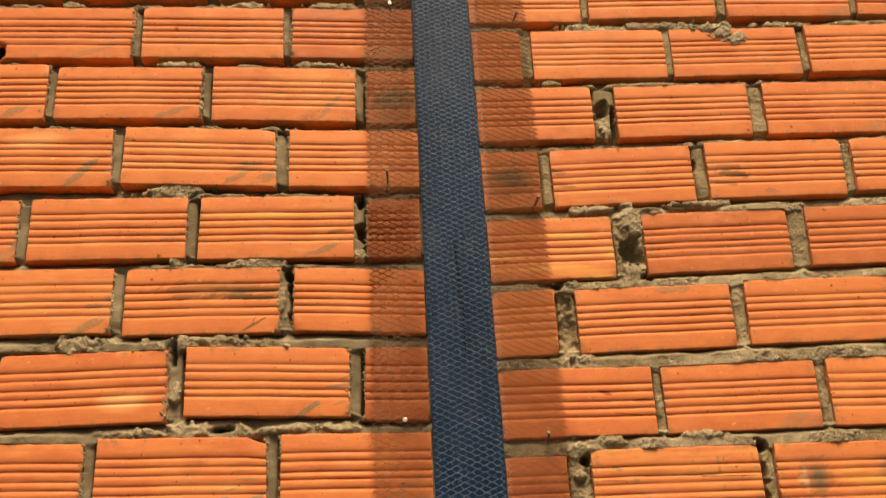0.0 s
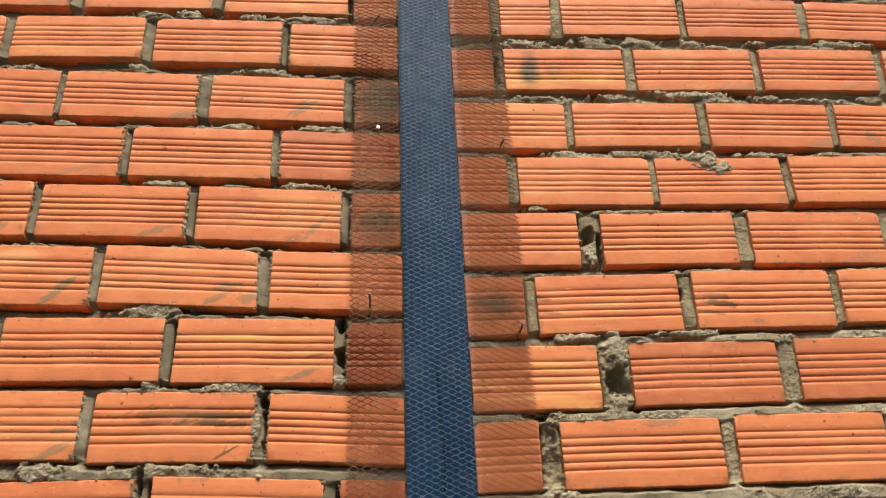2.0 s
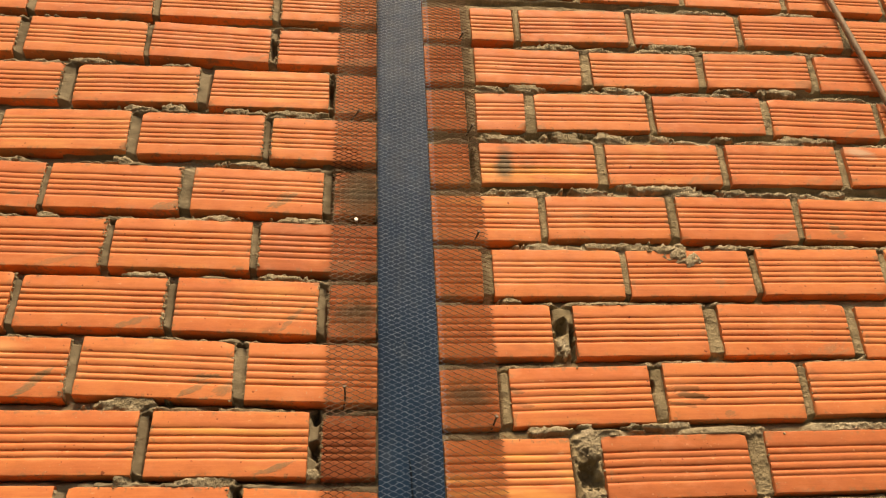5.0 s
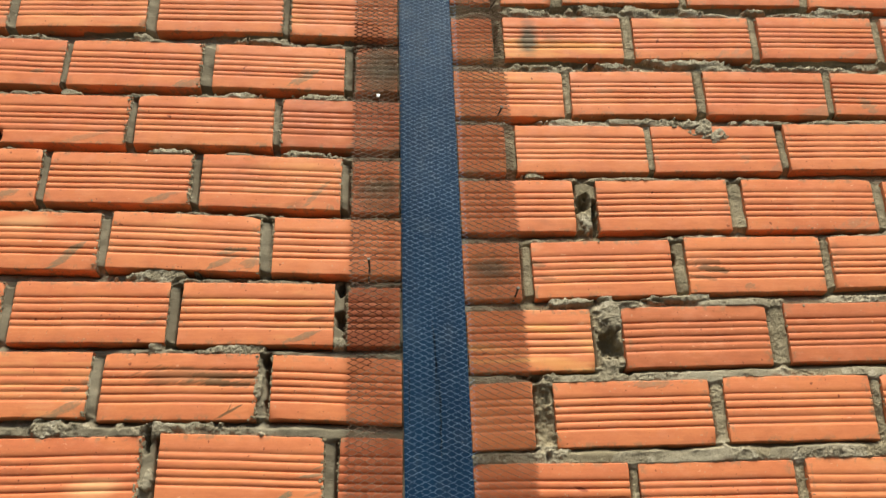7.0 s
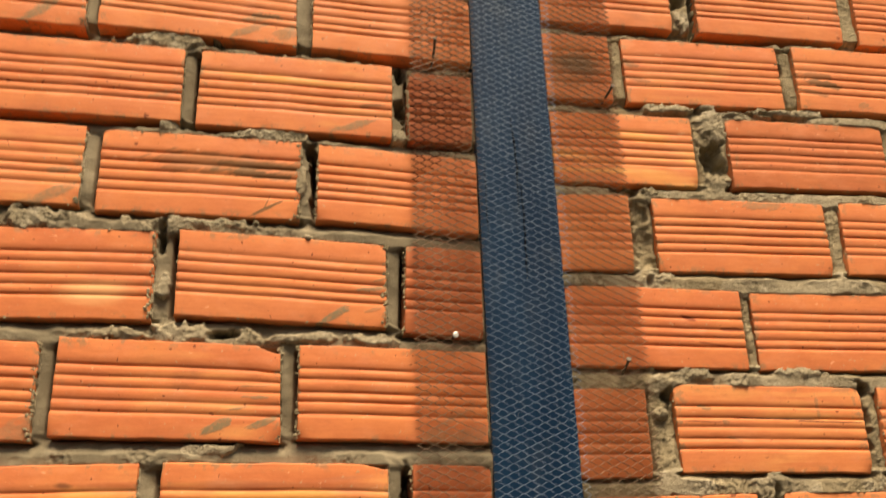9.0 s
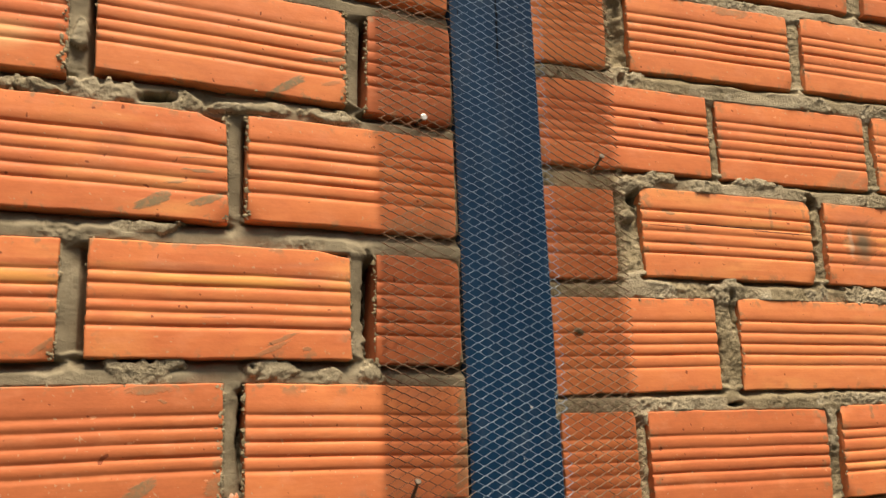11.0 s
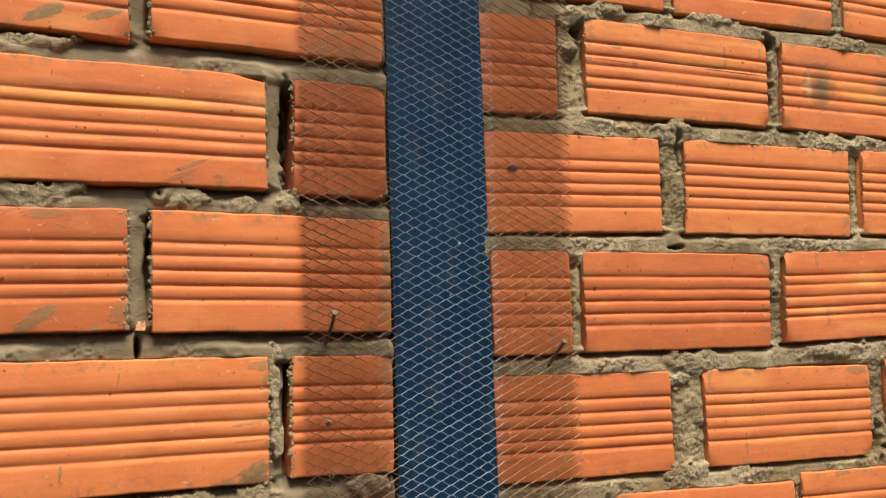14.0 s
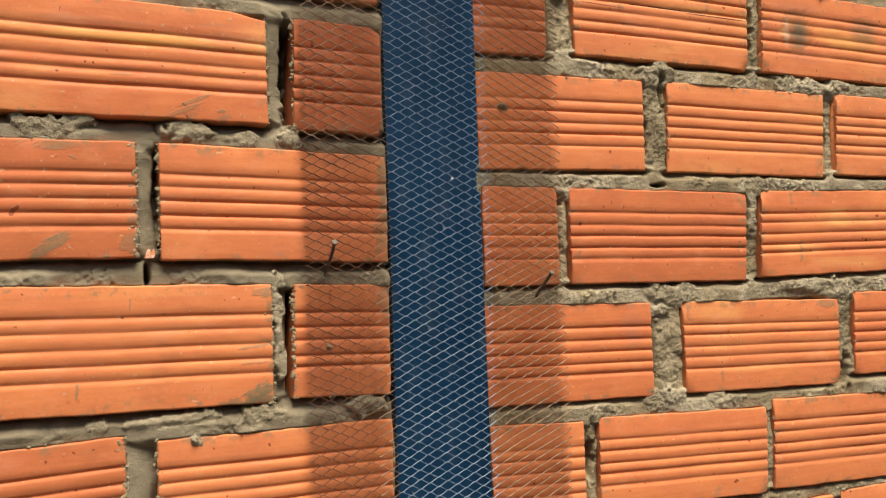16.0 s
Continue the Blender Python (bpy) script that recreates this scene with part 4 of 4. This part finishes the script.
# ---------------------------------------------------------------- expanded metal lath over the joint
def lath():
    W, H = 0.0185, 0.0087
    xa, xb, z0, z1 = -0.1268, 0.1405, 0.0, WALL_TOP - 0.03
    k0, k1 = math.floor(xa / (W / 2)), math.ceil(xb / (W / 2))
    ks = np.arange(k0, k1 + 1)
    half = (0.00014, 0.00085)
    verts, faces, slots = [], [], []

    def y_at(x, z):
        x, z = np.array([x]), np.array([z])
        over = float(np.clip((0.075 - abs(x[0])) / 0.03, 0, 1))
        return float(-0.0068 - 0.0035 * over - 0.006 * (field(x, z, 0.09, 8)[0] - 0.35) * (1 - over) - 0.0016 * field(x, z, 0.03, 9)[0])

    ob = new("metal_lath")
    tagged(ob, "strip of expanded metal mesh nailed over the joint", "wire mesh")

    def link(name):
        me = mesh_from(name, verts, faces, LATH)
        me.materials.append(LATH_BLUE_REFLECTION)
        me.materials.append(LATH_SHADED)
        me.polygons.foreach_set("material_index", slots)
        strand = new(name, me)
        strand.parent = ob
        for heap in (verts, faces, slots):
            heap.clear()
        return strand

    rows = int((z1 - z0) / H)
    for i in sorted(range(rows), key=lambda k: SEEN[0] < z0 + k * H < SEEN[1]):
        if SEEN[0] < z0 + i * H < SEEN[1] and len(ob.children) == 0:
            tagged(link("strands"), kind="stuff")
        shade_start = rng.uniform(0.0, 0.40)

        def ring(k, way, along):
            """The cut through the metal at one knot or bend: four corners round its middle."""
            x = k * W / 2 + along * 0.0010 + 0.0006 * math.sin(i * 0.21)
            z = z0 + i * H + H / 2 * way + 0.0018 * math.sin(x * 21 + i * 0.013)
            y = y_at(x, z)
            over = min(max((0.052 - abs(x)) / 0.004, 0), 1)
            west = min(max((-0.060 - x) / 0.03, 0), 1)
            lean = radians(6 - 16 * west) * (1 - over) + radians(8) * over
            slim, deep = half[0] * (0.75 + 0.10 * over + 0.9 * west * min(max((1.50 - z) / 0.05, 0), 1)), half[1] * (1 - 0.62 * over)
            c, n = math.cos(lean), math.sin(lean)
            start = len(verts)
            for a, b in ((1, 1), (-1, 1), (-1, -1), (1, -1)):
                verts.append((x, y - slim * a * n - deep * b * c, z + slim * a * c - deep * b * n))
            dull = float(field(np.array([x]), np.array([z]), 0.11, 14)[0])
            # over the board the bluish copy, towards the left edge the painted-shade copy
            return start, (1 if over > 0.5 else 2 if west > shade_start and (dull > 0.68 or z < 1.48) else 0)

        knots = None
        for k in ks[(ks * W / 2 > xa - 0.004) & (ks * W / 2 < xb + 0.004)]:
            for along in (-1, 1):
                rings = [ring(k, 1, along), ring(k, -1, along)] if k % 2 else [ring(k, 0, along)] * 2
                if knots:
                    for n in range(1 if knots[0] == knots[1] and rings[0] == rings[1] else 2):
                        (a, slot), (b, _) = knots[n], rings[n]
                        for u in range(4):
                            v = (u + 1) % 4
                            faces.append((a + u, a + v, b + v, b + u))
                            slots.append(slot)
                knots = rings
        if SEEN[0] < z0 + i * H < SEEN[1]:
            link("strand")
    return ob


lath()


# ---------------------------------------------------------------- nails that hold the lath
def nail(foot, head, bright=False):
    f, h = Vector(foot), Vector(head)
    e = new("nail")
    e.location = f
    d = h - f
    bm = bmesh.new()
    bend = Vector((0.0012, 0, 0.0015))
    tube(bm, [(0, 0, 0), tuple(d * 0.35 + bend), tuple(d * 0.7 + bend), tuple(d)], 0.0016, 8)
    part("shank", bm, NAIL, e)
    bm = bmesh.new()
    n = d.normalized()
    r = 0.0034 if bright else 0.0031
    tube(bm, [tuple(d - n * 0.0004), tuple(d + n * 0.0003), tuple(d + n * 0.0012), tuple(d + n * 0.0017)], [r * 0.7, r, r, r * 0.75], 12)
    part("head", bm, NAIL_HEAD if bright else NAIL, e, "bright round nail head" if bright else "")
    tagged(e, "bright flat-headed nail pinning the mesh into mortar" if bright else "bent dark steel nail driven through the mesh", "nail", "nails in the mesh")


for foot, head in (((-0.100, 0.010, 2.080), (-0.100, -0.022, 2.102)), ((0.123, 0.008, 2.046), (0.127, -0.022, 2.054)), ((0.117, 0.008, 2.392), (0.123, -0.022, 2.394)),
                   ((-0.100, 0.008, 2.672), (-0.085, -0.022, 2.668)), ((0.120, 0.008, 2.643), (0.128, -0.022, 2.642)), ((0.116, 0.008, 2.904), (0.124, -0.022, 2.898)),
                   ((0.110, 0.004, 1.690), (0.108, -0.022, 1.700)), ((-0.109, 0.006, 1.355), (-0.1075, -0.026, 1.384)), ((0.110, 0.004, 1.327), (0.115, -0.022, 1.351))):
    nail(foot, head)
for x, z in ((-0.0870, 2.4215), (-0.0850, 1.7270)):
    nail((x, 0.012, z + 0.001), (x, -0.012, z), True)

# ---------------------------------------------------------------- a splinter of clay caught in a joint
dice = random.Random(5)
bm = bmesh.new()
front = [(-0.005, -0.004), (0.0035, -0.0045), (0.005, 0.001), (0.0042, 0.006), (0.0024, 0.0022), (0.0006, 0.0030), (-0.0012, 0.0062), (-0.0036, 0.0024)]
rings = [[bm.verts.new((x + dice.uniform(-0.0006, 0.0006), y, z + dice.uniform(-0.0006, 0.0006))) for x, z in front] for y in (-0.004, 0.009)]
for a in range(8):
    b = (a + 1) % 8
    bm.faces.new((rings[0][a], rings[1][a], rings[1][b], rings[0][b]))
bm.faces.new(rings[0][::-1])
bm.faces.new(rings[1])
bmesh.ops.recalc_face_normals(bm, faces=bm.faces[:])
chip = part("clay_splinter", bm, CLAY_FRESH)
chip.location = (-0.2605, 0.004, 1.378)
chip.scale = (0.8, 1, 0.8)
tagged(chip, "small pale freshly broken splinter of orange clay in mortar", "brick splinter")

# ---------------------------------------------------------------- a cable that hangs over the wall
bm = bmesh.new()
pts = []
for i in range(40):
    s = i / 39
    z = WALL_TOP + 0.02 - s * 1.3
    drop = z - 2.75
    x = 1.005 - 0.10 * drop ** 1.3 if drop > 0 else 1.005 - 0.16 * drop
    pts.append((x + 0.002 * math.sin(s * 11), -0.009 - 0.004 * math.sin(s * 3.1), z))
tube(bm, pts, 0.0068, 10)
cable = part("cable", bm, CABLE)
cable.data.shade_smooth()
tagged(cable, "brown sheathed cable hanging slanted over the brick wall", "cable")

# ---------------------------------------------------------------- an unseen wall, added behind to darken low reflections and fill light
bm = bmesh.new()
box(bm, -7.0, 7.0, -5.35, -5.2, 0.0, 2.7)
tagged(part("unseen_back_wall", bm, BACK_WALL), "unseen plain grey-brown wall added behind to cut light", "wall", kind="structure")

# ---------------------------------------------------------------- ground
bm = bmesh.new()
bmesh.ops.create_grid(bm, x_segments=60, y_segments=60, size=200)
for v in bm.verts:
    v.co.z = -0.02 + 0.0
tagged(part("ground", bm, EARTH), "dry bare building-site earth in front of the wall", "ground", kind="structure")

# ---------------------------------------------------------------- the bricks of both walls
WIPES, TINT = [], []
# bricks with an upper corner knocked off: how far down, over what length
CUTS = [(-0.28, 1.666, (0.009, 0.024)), (-0.17, 1.542, (0.005, 0.028)), (-0.30, 2.143, (0.004, 0.010)), (0.50, 1.985, (0.004, 0.014))]


def wipe(x, z, long, wide, angle, amount, kind):
    """A mark on the wall at that spot; it goes with the brick that covers it."""
    WIPES.append((x, z, long, wide, angle, amount, kind))


def tint(x, z, pale=0.0, deep=0.0):
    """A brick given a paler or darker colour."""
    TINT.append((x, z, pale, deep))


wipe(-0.222, 1.510, 0.0135, 0.0021, 22, 0.6, "g")
wipe(-0.198, 1.502, 0.0045, 0.0016, 6, 0.6, "g")
wipe(-0.337, 1.387, 0.0179, 0.0043, 36, 0.8, "g")
wipe(-0.276, 1.389, 0.0074, 0.0063, 70, 0.5, "g")
wipe(-0.329, 1.466, 0.0080, 0.0025, -4, 0.5, "g")
wipe(-0.319, 1.459, 0.0036, 0.0016, -16, 0.6, "g")
wipe(-0.176, 1.254, 0.0166, 0.0056, 25, 0.95, "g")
wipe(-0.167, 1.249, 0.0085, 0.0030, 0, 0.9, "g")
wipe(-0.176, 1.295, 0.0105, 0.0015, 5, 0.7, "g")
wipe(-0.176, 1.281, 0.0115, 0.0011, 2, 0.6, "g")
wipe(-0.319, 1.268, 0.0065, 0.0015, -94, 0.7, "g")
wipe(-0.166, 1.342, 0.0076, 0.0040, -8, 0.55, "g")
wipe(-0.277, 1.337, 0.0045, 0.0011, -96, 0.5, "g")
wipe(-0.219, 1.749, 0.0215, 0.0036, 28, 0.95, "g")
wipe(-0.172, 1.781, 0.0161, 0.0020, 7, 0.8, "g")
wipe(-0.170, 1.757, 0.0097, 0.0020, 12, 0.45, "g")
wipe(-0.166, 1.792, 0.0111, 0.0011, 18, 0.6, "g")
wipe(-0.334, 1.629, 0.0172, 0.0045, 30, 0.95, "g")
wipe(-0.287, 1.633, 0.0148, 0.0032, 24, 0.9, "g")
wipe(-0.292, 1.659, 0.0150, 0.0015, -2, 0.75, "g")
wipe(-0.316, 1.647, 0.0087, 0.0015, 13, 0.7, "g")
wipe(-0.292, 1.671, 0.0150, 0.0010, 2, 0.5, "g")
wipe(-0.461, 1.502, 0.0213, 0.0056, 24, 0.9, "g")
wipe(-0.415, 1.501, 0.0100, 0.0022, 37, 0.5, "g")
wipe(-0.425, 1.526, 0.0096, 0.0015, 9, 0.5, "g")
wipe(-0.231, 1.502, 0.0179, 0.0021, 23, 0.5, "g")
wipe(-0.295, 1.872, 0.0206, 0.0016, 29, 0.6, "k")
wipe(-0.293, 1.881, 0.0074, 0.0010, 70, 0.6, "k")
wipe(-0.331, 1.469, 0.0215, 0.0040, -1, 0.5, "g")
wipe(-0.413, 2.451, 0.0267, 0.0084, 17, 0.7, "g")
wipe(-0.215, 2.465, 0.0277, 0.0067, 39, 0.75, "g")
wipe(-0.217, 2.479, 0.0143, 0.0038, 36, 0.5, "g")
wipe(-0.663, 2.470, 0.0096, 0.0047, 9, 0.6, "g")
wipe(-0.570, 2.336, 0.0397, 0.0052, 19, 0.4, "g")
wipe(-0.430, 2.223, 0.0244, 0.0054, 19, 0.65, "g")
wipe(-0.186, 2.231, 0.0259, 0.0046, 50, 0.6, "g")
wipe(-0.671, 2.224, 0.0183, 0.0069, 26, 0.7, "g")
wipe(-0.557, 2.119, 0.0329, 0.0068, 46, 0.85, "g")
wipe(-0.312, 2.127, 0.0214, 0.0051, 11, 0.75, "g")
wipe(-0.326, 2.107, 0.0246, 0.0043, 24, 0.7, "g")
wipe(-0.280, 2.107, 0.0125, 0.0085, 23, 0.6, "g")
wipe(-0.198, 1.984, 0.0277, 0.0041, 17, 0.75, "g")
wipe(-0.416, 2.010, 0.0160, 0.0038, 14, 0.5, "g")
wipe(-0.520, 1.879, 0.0217, 0.0060, 23, 0.7, "g")
wipe(-0.516, 1.907, 0.0152, 0.0036, 9, 0.6, "g")
wipe(-0.303, 1.914, 0.0482, 0.0050, -5, 0.75, "k")
wipe(-0.304, 1.925, 0.0436, 0.0040, -3, 0.6, "k")
wipe(-0.296, 1.871, 0.0213, 0.0018, 30, 0.7, "k")
wipe(-0.178, 2.013, 0.0146, 0.0025, 6, 0.6, "k")
wipe(0.445, 2.099, 0.0283, 0.0054, -8, 0.8, "k")
wipe(0.433, 2.083, 0.0202, 0.0032, -9, 0.6, "k")
wipe(0.164, 2.108, 0.0133, 0.0041, -13, 0.6, "k")
wipe(0.176, 2.083, 0.0232, 0.0032, -7, 0.5, "k")
wipe(0.505, 2.069, 0.0091, 0.0050, 6, 0.5, "g")
wipe(0.323, 1.908, 0.0330, 0.0052, 0, 0.6, "g")
wipe(0.439, 2.111, 0.0260, 0.0056, -3, 0.5, "k")
wipe(0.385, 1.422, 0.0110, 0.0036, -47, 0.5, "g")
wipe(0.457, 1.431, 0.0085, 0.0030, -87, 0.5, "g")
wipe(0.469, 1.369, 0.0115, 0.0025, -92, 0.5, "g")
wipe(0.344, 1.232, 0.0105, 0.0020, -87, 0.5, "g")
wipe(0.350, 1.309, 0.0060, 0.0030, -5, 0.5, "g")
wipe(0.506, 1.304, 0.0182, 0.0046, -8, 0.55, "g")
wipe(0.344, 1.655, 0.0155, 0.0021, -88, 0.5, "g")
wipe(0.225, 1.637, 0.0043, 0.0032, -21, 0.6, "g")
wipe(0.202, 1.652, 0.0076, 0.0022, -11, 0.8, "g")
wipe(0.234, 1.617, 0.0072, 0.0022, -12, 0.5, "g")
# a crack, then gouges: the dark of their hollows is painted on
wipe(0.360, 1.636, 0.0430, 0.0007, -1, 1.0, "c")
wipe(0.200, 1.636, 0.0280, 0.0005, -2, 0.8, "c")
wipe(0.198, 1.757, 0.0104, 0.0022, -17, 0.85, "d")
wipe(0.252, 1.744, 0.0155, 0.0025, -2, 0.8, "d")
wipe(0.232, 1.725, 0.0313, 0.0011, -7, 0.7, "d")
wipe(0.199, 1.756, 0.0079, 0.0027, -18, 0.6, "d")
wipe(-0.242, 1.560, 0.0781, 0.0066, -2, 0.8, "y")
wipe(-0.271, 1.559, 0.1086, 0.0050, -2, 0.6, "y")
wipe(-0.446, 1.562, 0.0400, 0.0075, -2, 0.95, "y")
wipe(-0.471, 1.573, 0.0086, 0.0030, -7, 0.7, "b")
wipe(-0.465, 1.769, 0.0406, 0.0155, 4, 0.85, "p")
wipe(-0.276, 2.040, 0.0865, 0.0055, -2, 0.8, "y")
wipe(-0.627, 2.174, 0.0515, 0.0152, 1, 0.8, "p")
wipe(0.177, 1.995, 0.0551, 0.0091, -4, 0.7, "y")
wipe(0.191, 1.941, 0.0400, 0.0081, 0, 0.5, "y")
wipe(0.236, 2.549, 0.1100, 0.0197, -1, 0.8, "y")
wipe(0.480, 1.632, 0.0260, 0.0250, 2, 0.45, "k")
wipe(0.482, 1.629, 0.0140, 0.0190, 2, 0.75, "s")
wipe(0.480, 1.659, 0.0480, 0.0090, -2, 0.35, "v")
wipe(0.490, 1.600, 0.0480, 0.0080, -2, 0.35, "v")
wipe(0.560, 1.626, 0.0560, 0.0130, -2, 0.70, "y")
wipe(0.463, 1.630, 0.0050, 0.0170, 0, 0.45, "w")
wipe(0.290, 1.6395, 0.0600, 0.0008, -1, 1.0, "c")
wipe(0.590, 1.640, 0.0260, 0.0220, 2, 0.5, "s")
wipe(0.457, 1.629, 0.0070, 0.0067, 0, 0.6, "p")
wipe(0.186, 2.569, 0.0190, 0.0440, -4, 0.85, "s")
wipe(0.228, 2.568, 0.0211, 0.0208, -5, 0.3, "s")
wipe(-0.279, 1.530, 0.0095, 0.0015, 0, 0.5, "g")
wipe(0.316, 2.451, 0.0182, 0.0060, 9, 0.35, "g")
wipe(0.724, 2.454, 0.0203, 0.0121, -16, 0.5, "g")
wipe(0.797, 2.428, 0.0173, 0.0117, -46, 0.6, "g")
wipe(0.903, 2.625, 0.0340, 0.0166, -10, 0.6, "w")
wipe(-0.199, 1.578, 0.0316, 0.0035, 5, 0.35, "v")
wipe(-0.304, 1.573, 0.0530, 0.0040, -1, 0.3, "v")
wipe(-0.096, 1.461, 0.0261, 0.0066, -5, 0.3, "v")
wipe(0.224, 1.287, 0.0175, 0.0260, -3, 0.45, "v")
wipe(0.562, 1.681, 0.0421, 0.0106, 3, 0.4, "v")
wipe(-0.340, 1.924, 0.090, 0.013, -2, 0.5, "k")
wipe(-0.050, 1.440, 0.006, 0.030, 0, 0.8, "g")
wipe(-0.052, 1.395, 0.009, 0.018, 0, 0.6, "g")
wipe(-0.053, 1.330, 0.008, 0.012, 0, 0.5, "g")
# short bricks beside the joint, darkened over most of the face
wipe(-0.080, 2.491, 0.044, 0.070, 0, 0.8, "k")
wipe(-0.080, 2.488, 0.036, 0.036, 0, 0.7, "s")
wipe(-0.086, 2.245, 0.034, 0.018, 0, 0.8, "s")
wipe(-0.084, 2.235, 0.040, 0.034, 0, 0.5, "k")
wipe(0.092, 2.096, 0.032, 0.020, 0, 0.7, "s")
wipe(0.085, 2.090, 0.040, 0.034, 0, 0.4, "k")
for x, z in ((0.15, 1.978), (-0.27, 2.023), (-0.6, 2.144), (0.25, 2.57)):
    tint(x, z, pale=0.6)
tint(-0.27, 1.542, pale=0.15)
# darker, redder short bricks left of the joint
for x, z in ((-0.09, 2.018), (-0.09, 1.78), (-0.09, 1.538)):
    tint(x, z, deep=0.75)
for x, z in ((0.4, 1.985), (0.66, 1.992), (0.3, 1.387), (-0.4, 1.424), (-0.45, 1.176), (0.09, 1.623), (-0.15, 2.37)):
    tint(x, z, deep=0.45)
for x, z in ((-0.09, 2.491), (-0.09, 2.249), (0.55, 2.711), (0.60, 1.147)):
    tint(x, z, deep=0.2)

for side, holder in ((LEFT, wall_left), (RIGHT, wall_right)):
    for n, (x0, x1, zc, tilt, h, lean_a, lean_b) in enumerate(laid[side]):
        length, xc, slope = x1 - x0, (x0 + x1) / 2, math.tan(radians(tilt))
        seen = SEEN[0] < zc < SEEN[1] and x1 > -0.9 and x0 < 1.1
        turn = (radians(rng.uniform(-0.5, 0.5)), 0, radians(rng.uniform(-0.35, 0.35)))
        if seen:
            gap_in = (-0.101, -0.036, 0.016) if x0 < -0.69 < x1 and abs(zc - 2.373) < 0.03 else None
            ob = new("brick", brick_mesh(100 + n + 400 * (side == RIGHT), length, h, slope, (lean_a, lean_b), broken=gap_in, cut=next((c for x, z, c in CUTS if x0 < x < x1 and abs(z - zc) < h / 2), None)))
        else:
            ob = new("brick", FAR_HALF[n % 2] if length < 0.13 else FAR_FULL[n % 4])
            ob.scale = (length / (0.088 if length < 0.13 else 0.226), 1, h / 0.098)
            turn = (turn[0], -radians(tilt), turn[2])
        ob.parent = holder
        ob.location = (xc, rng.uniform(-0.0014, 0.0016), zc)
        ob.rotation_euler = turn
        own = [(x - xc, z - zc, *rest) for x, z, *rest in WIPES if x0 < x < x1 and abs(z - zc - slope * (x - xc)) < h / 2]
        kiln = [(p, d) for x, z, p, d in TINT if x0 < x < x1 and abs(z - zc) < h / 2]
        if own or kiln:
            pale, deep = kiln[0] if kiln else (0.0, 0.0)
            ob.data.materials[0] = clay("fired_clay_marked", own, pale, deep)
        if x0 < -0.27 < x1 and abs(zc - 1.300) < 0.02:
            # a worn maker's stamp, too faint to read: plain low bars
            bm = bmesh.new()
            dice = random.Random(11)
            for k in range(19):
                x, z = -0.327 + k * 0.0071 - xc, 1.2600 + k * 0.00015 - zc
                if k not in (2, 9, 10):
                    box(bm, x, x + dice.uniform(0.0008, 0.0030), -0.00034, 0.0012, z - 0.0022, z + dice.uniform(0.0006, 0.0022))
            part("stamp", bm, CLAY, ob, "faint raised stamp")
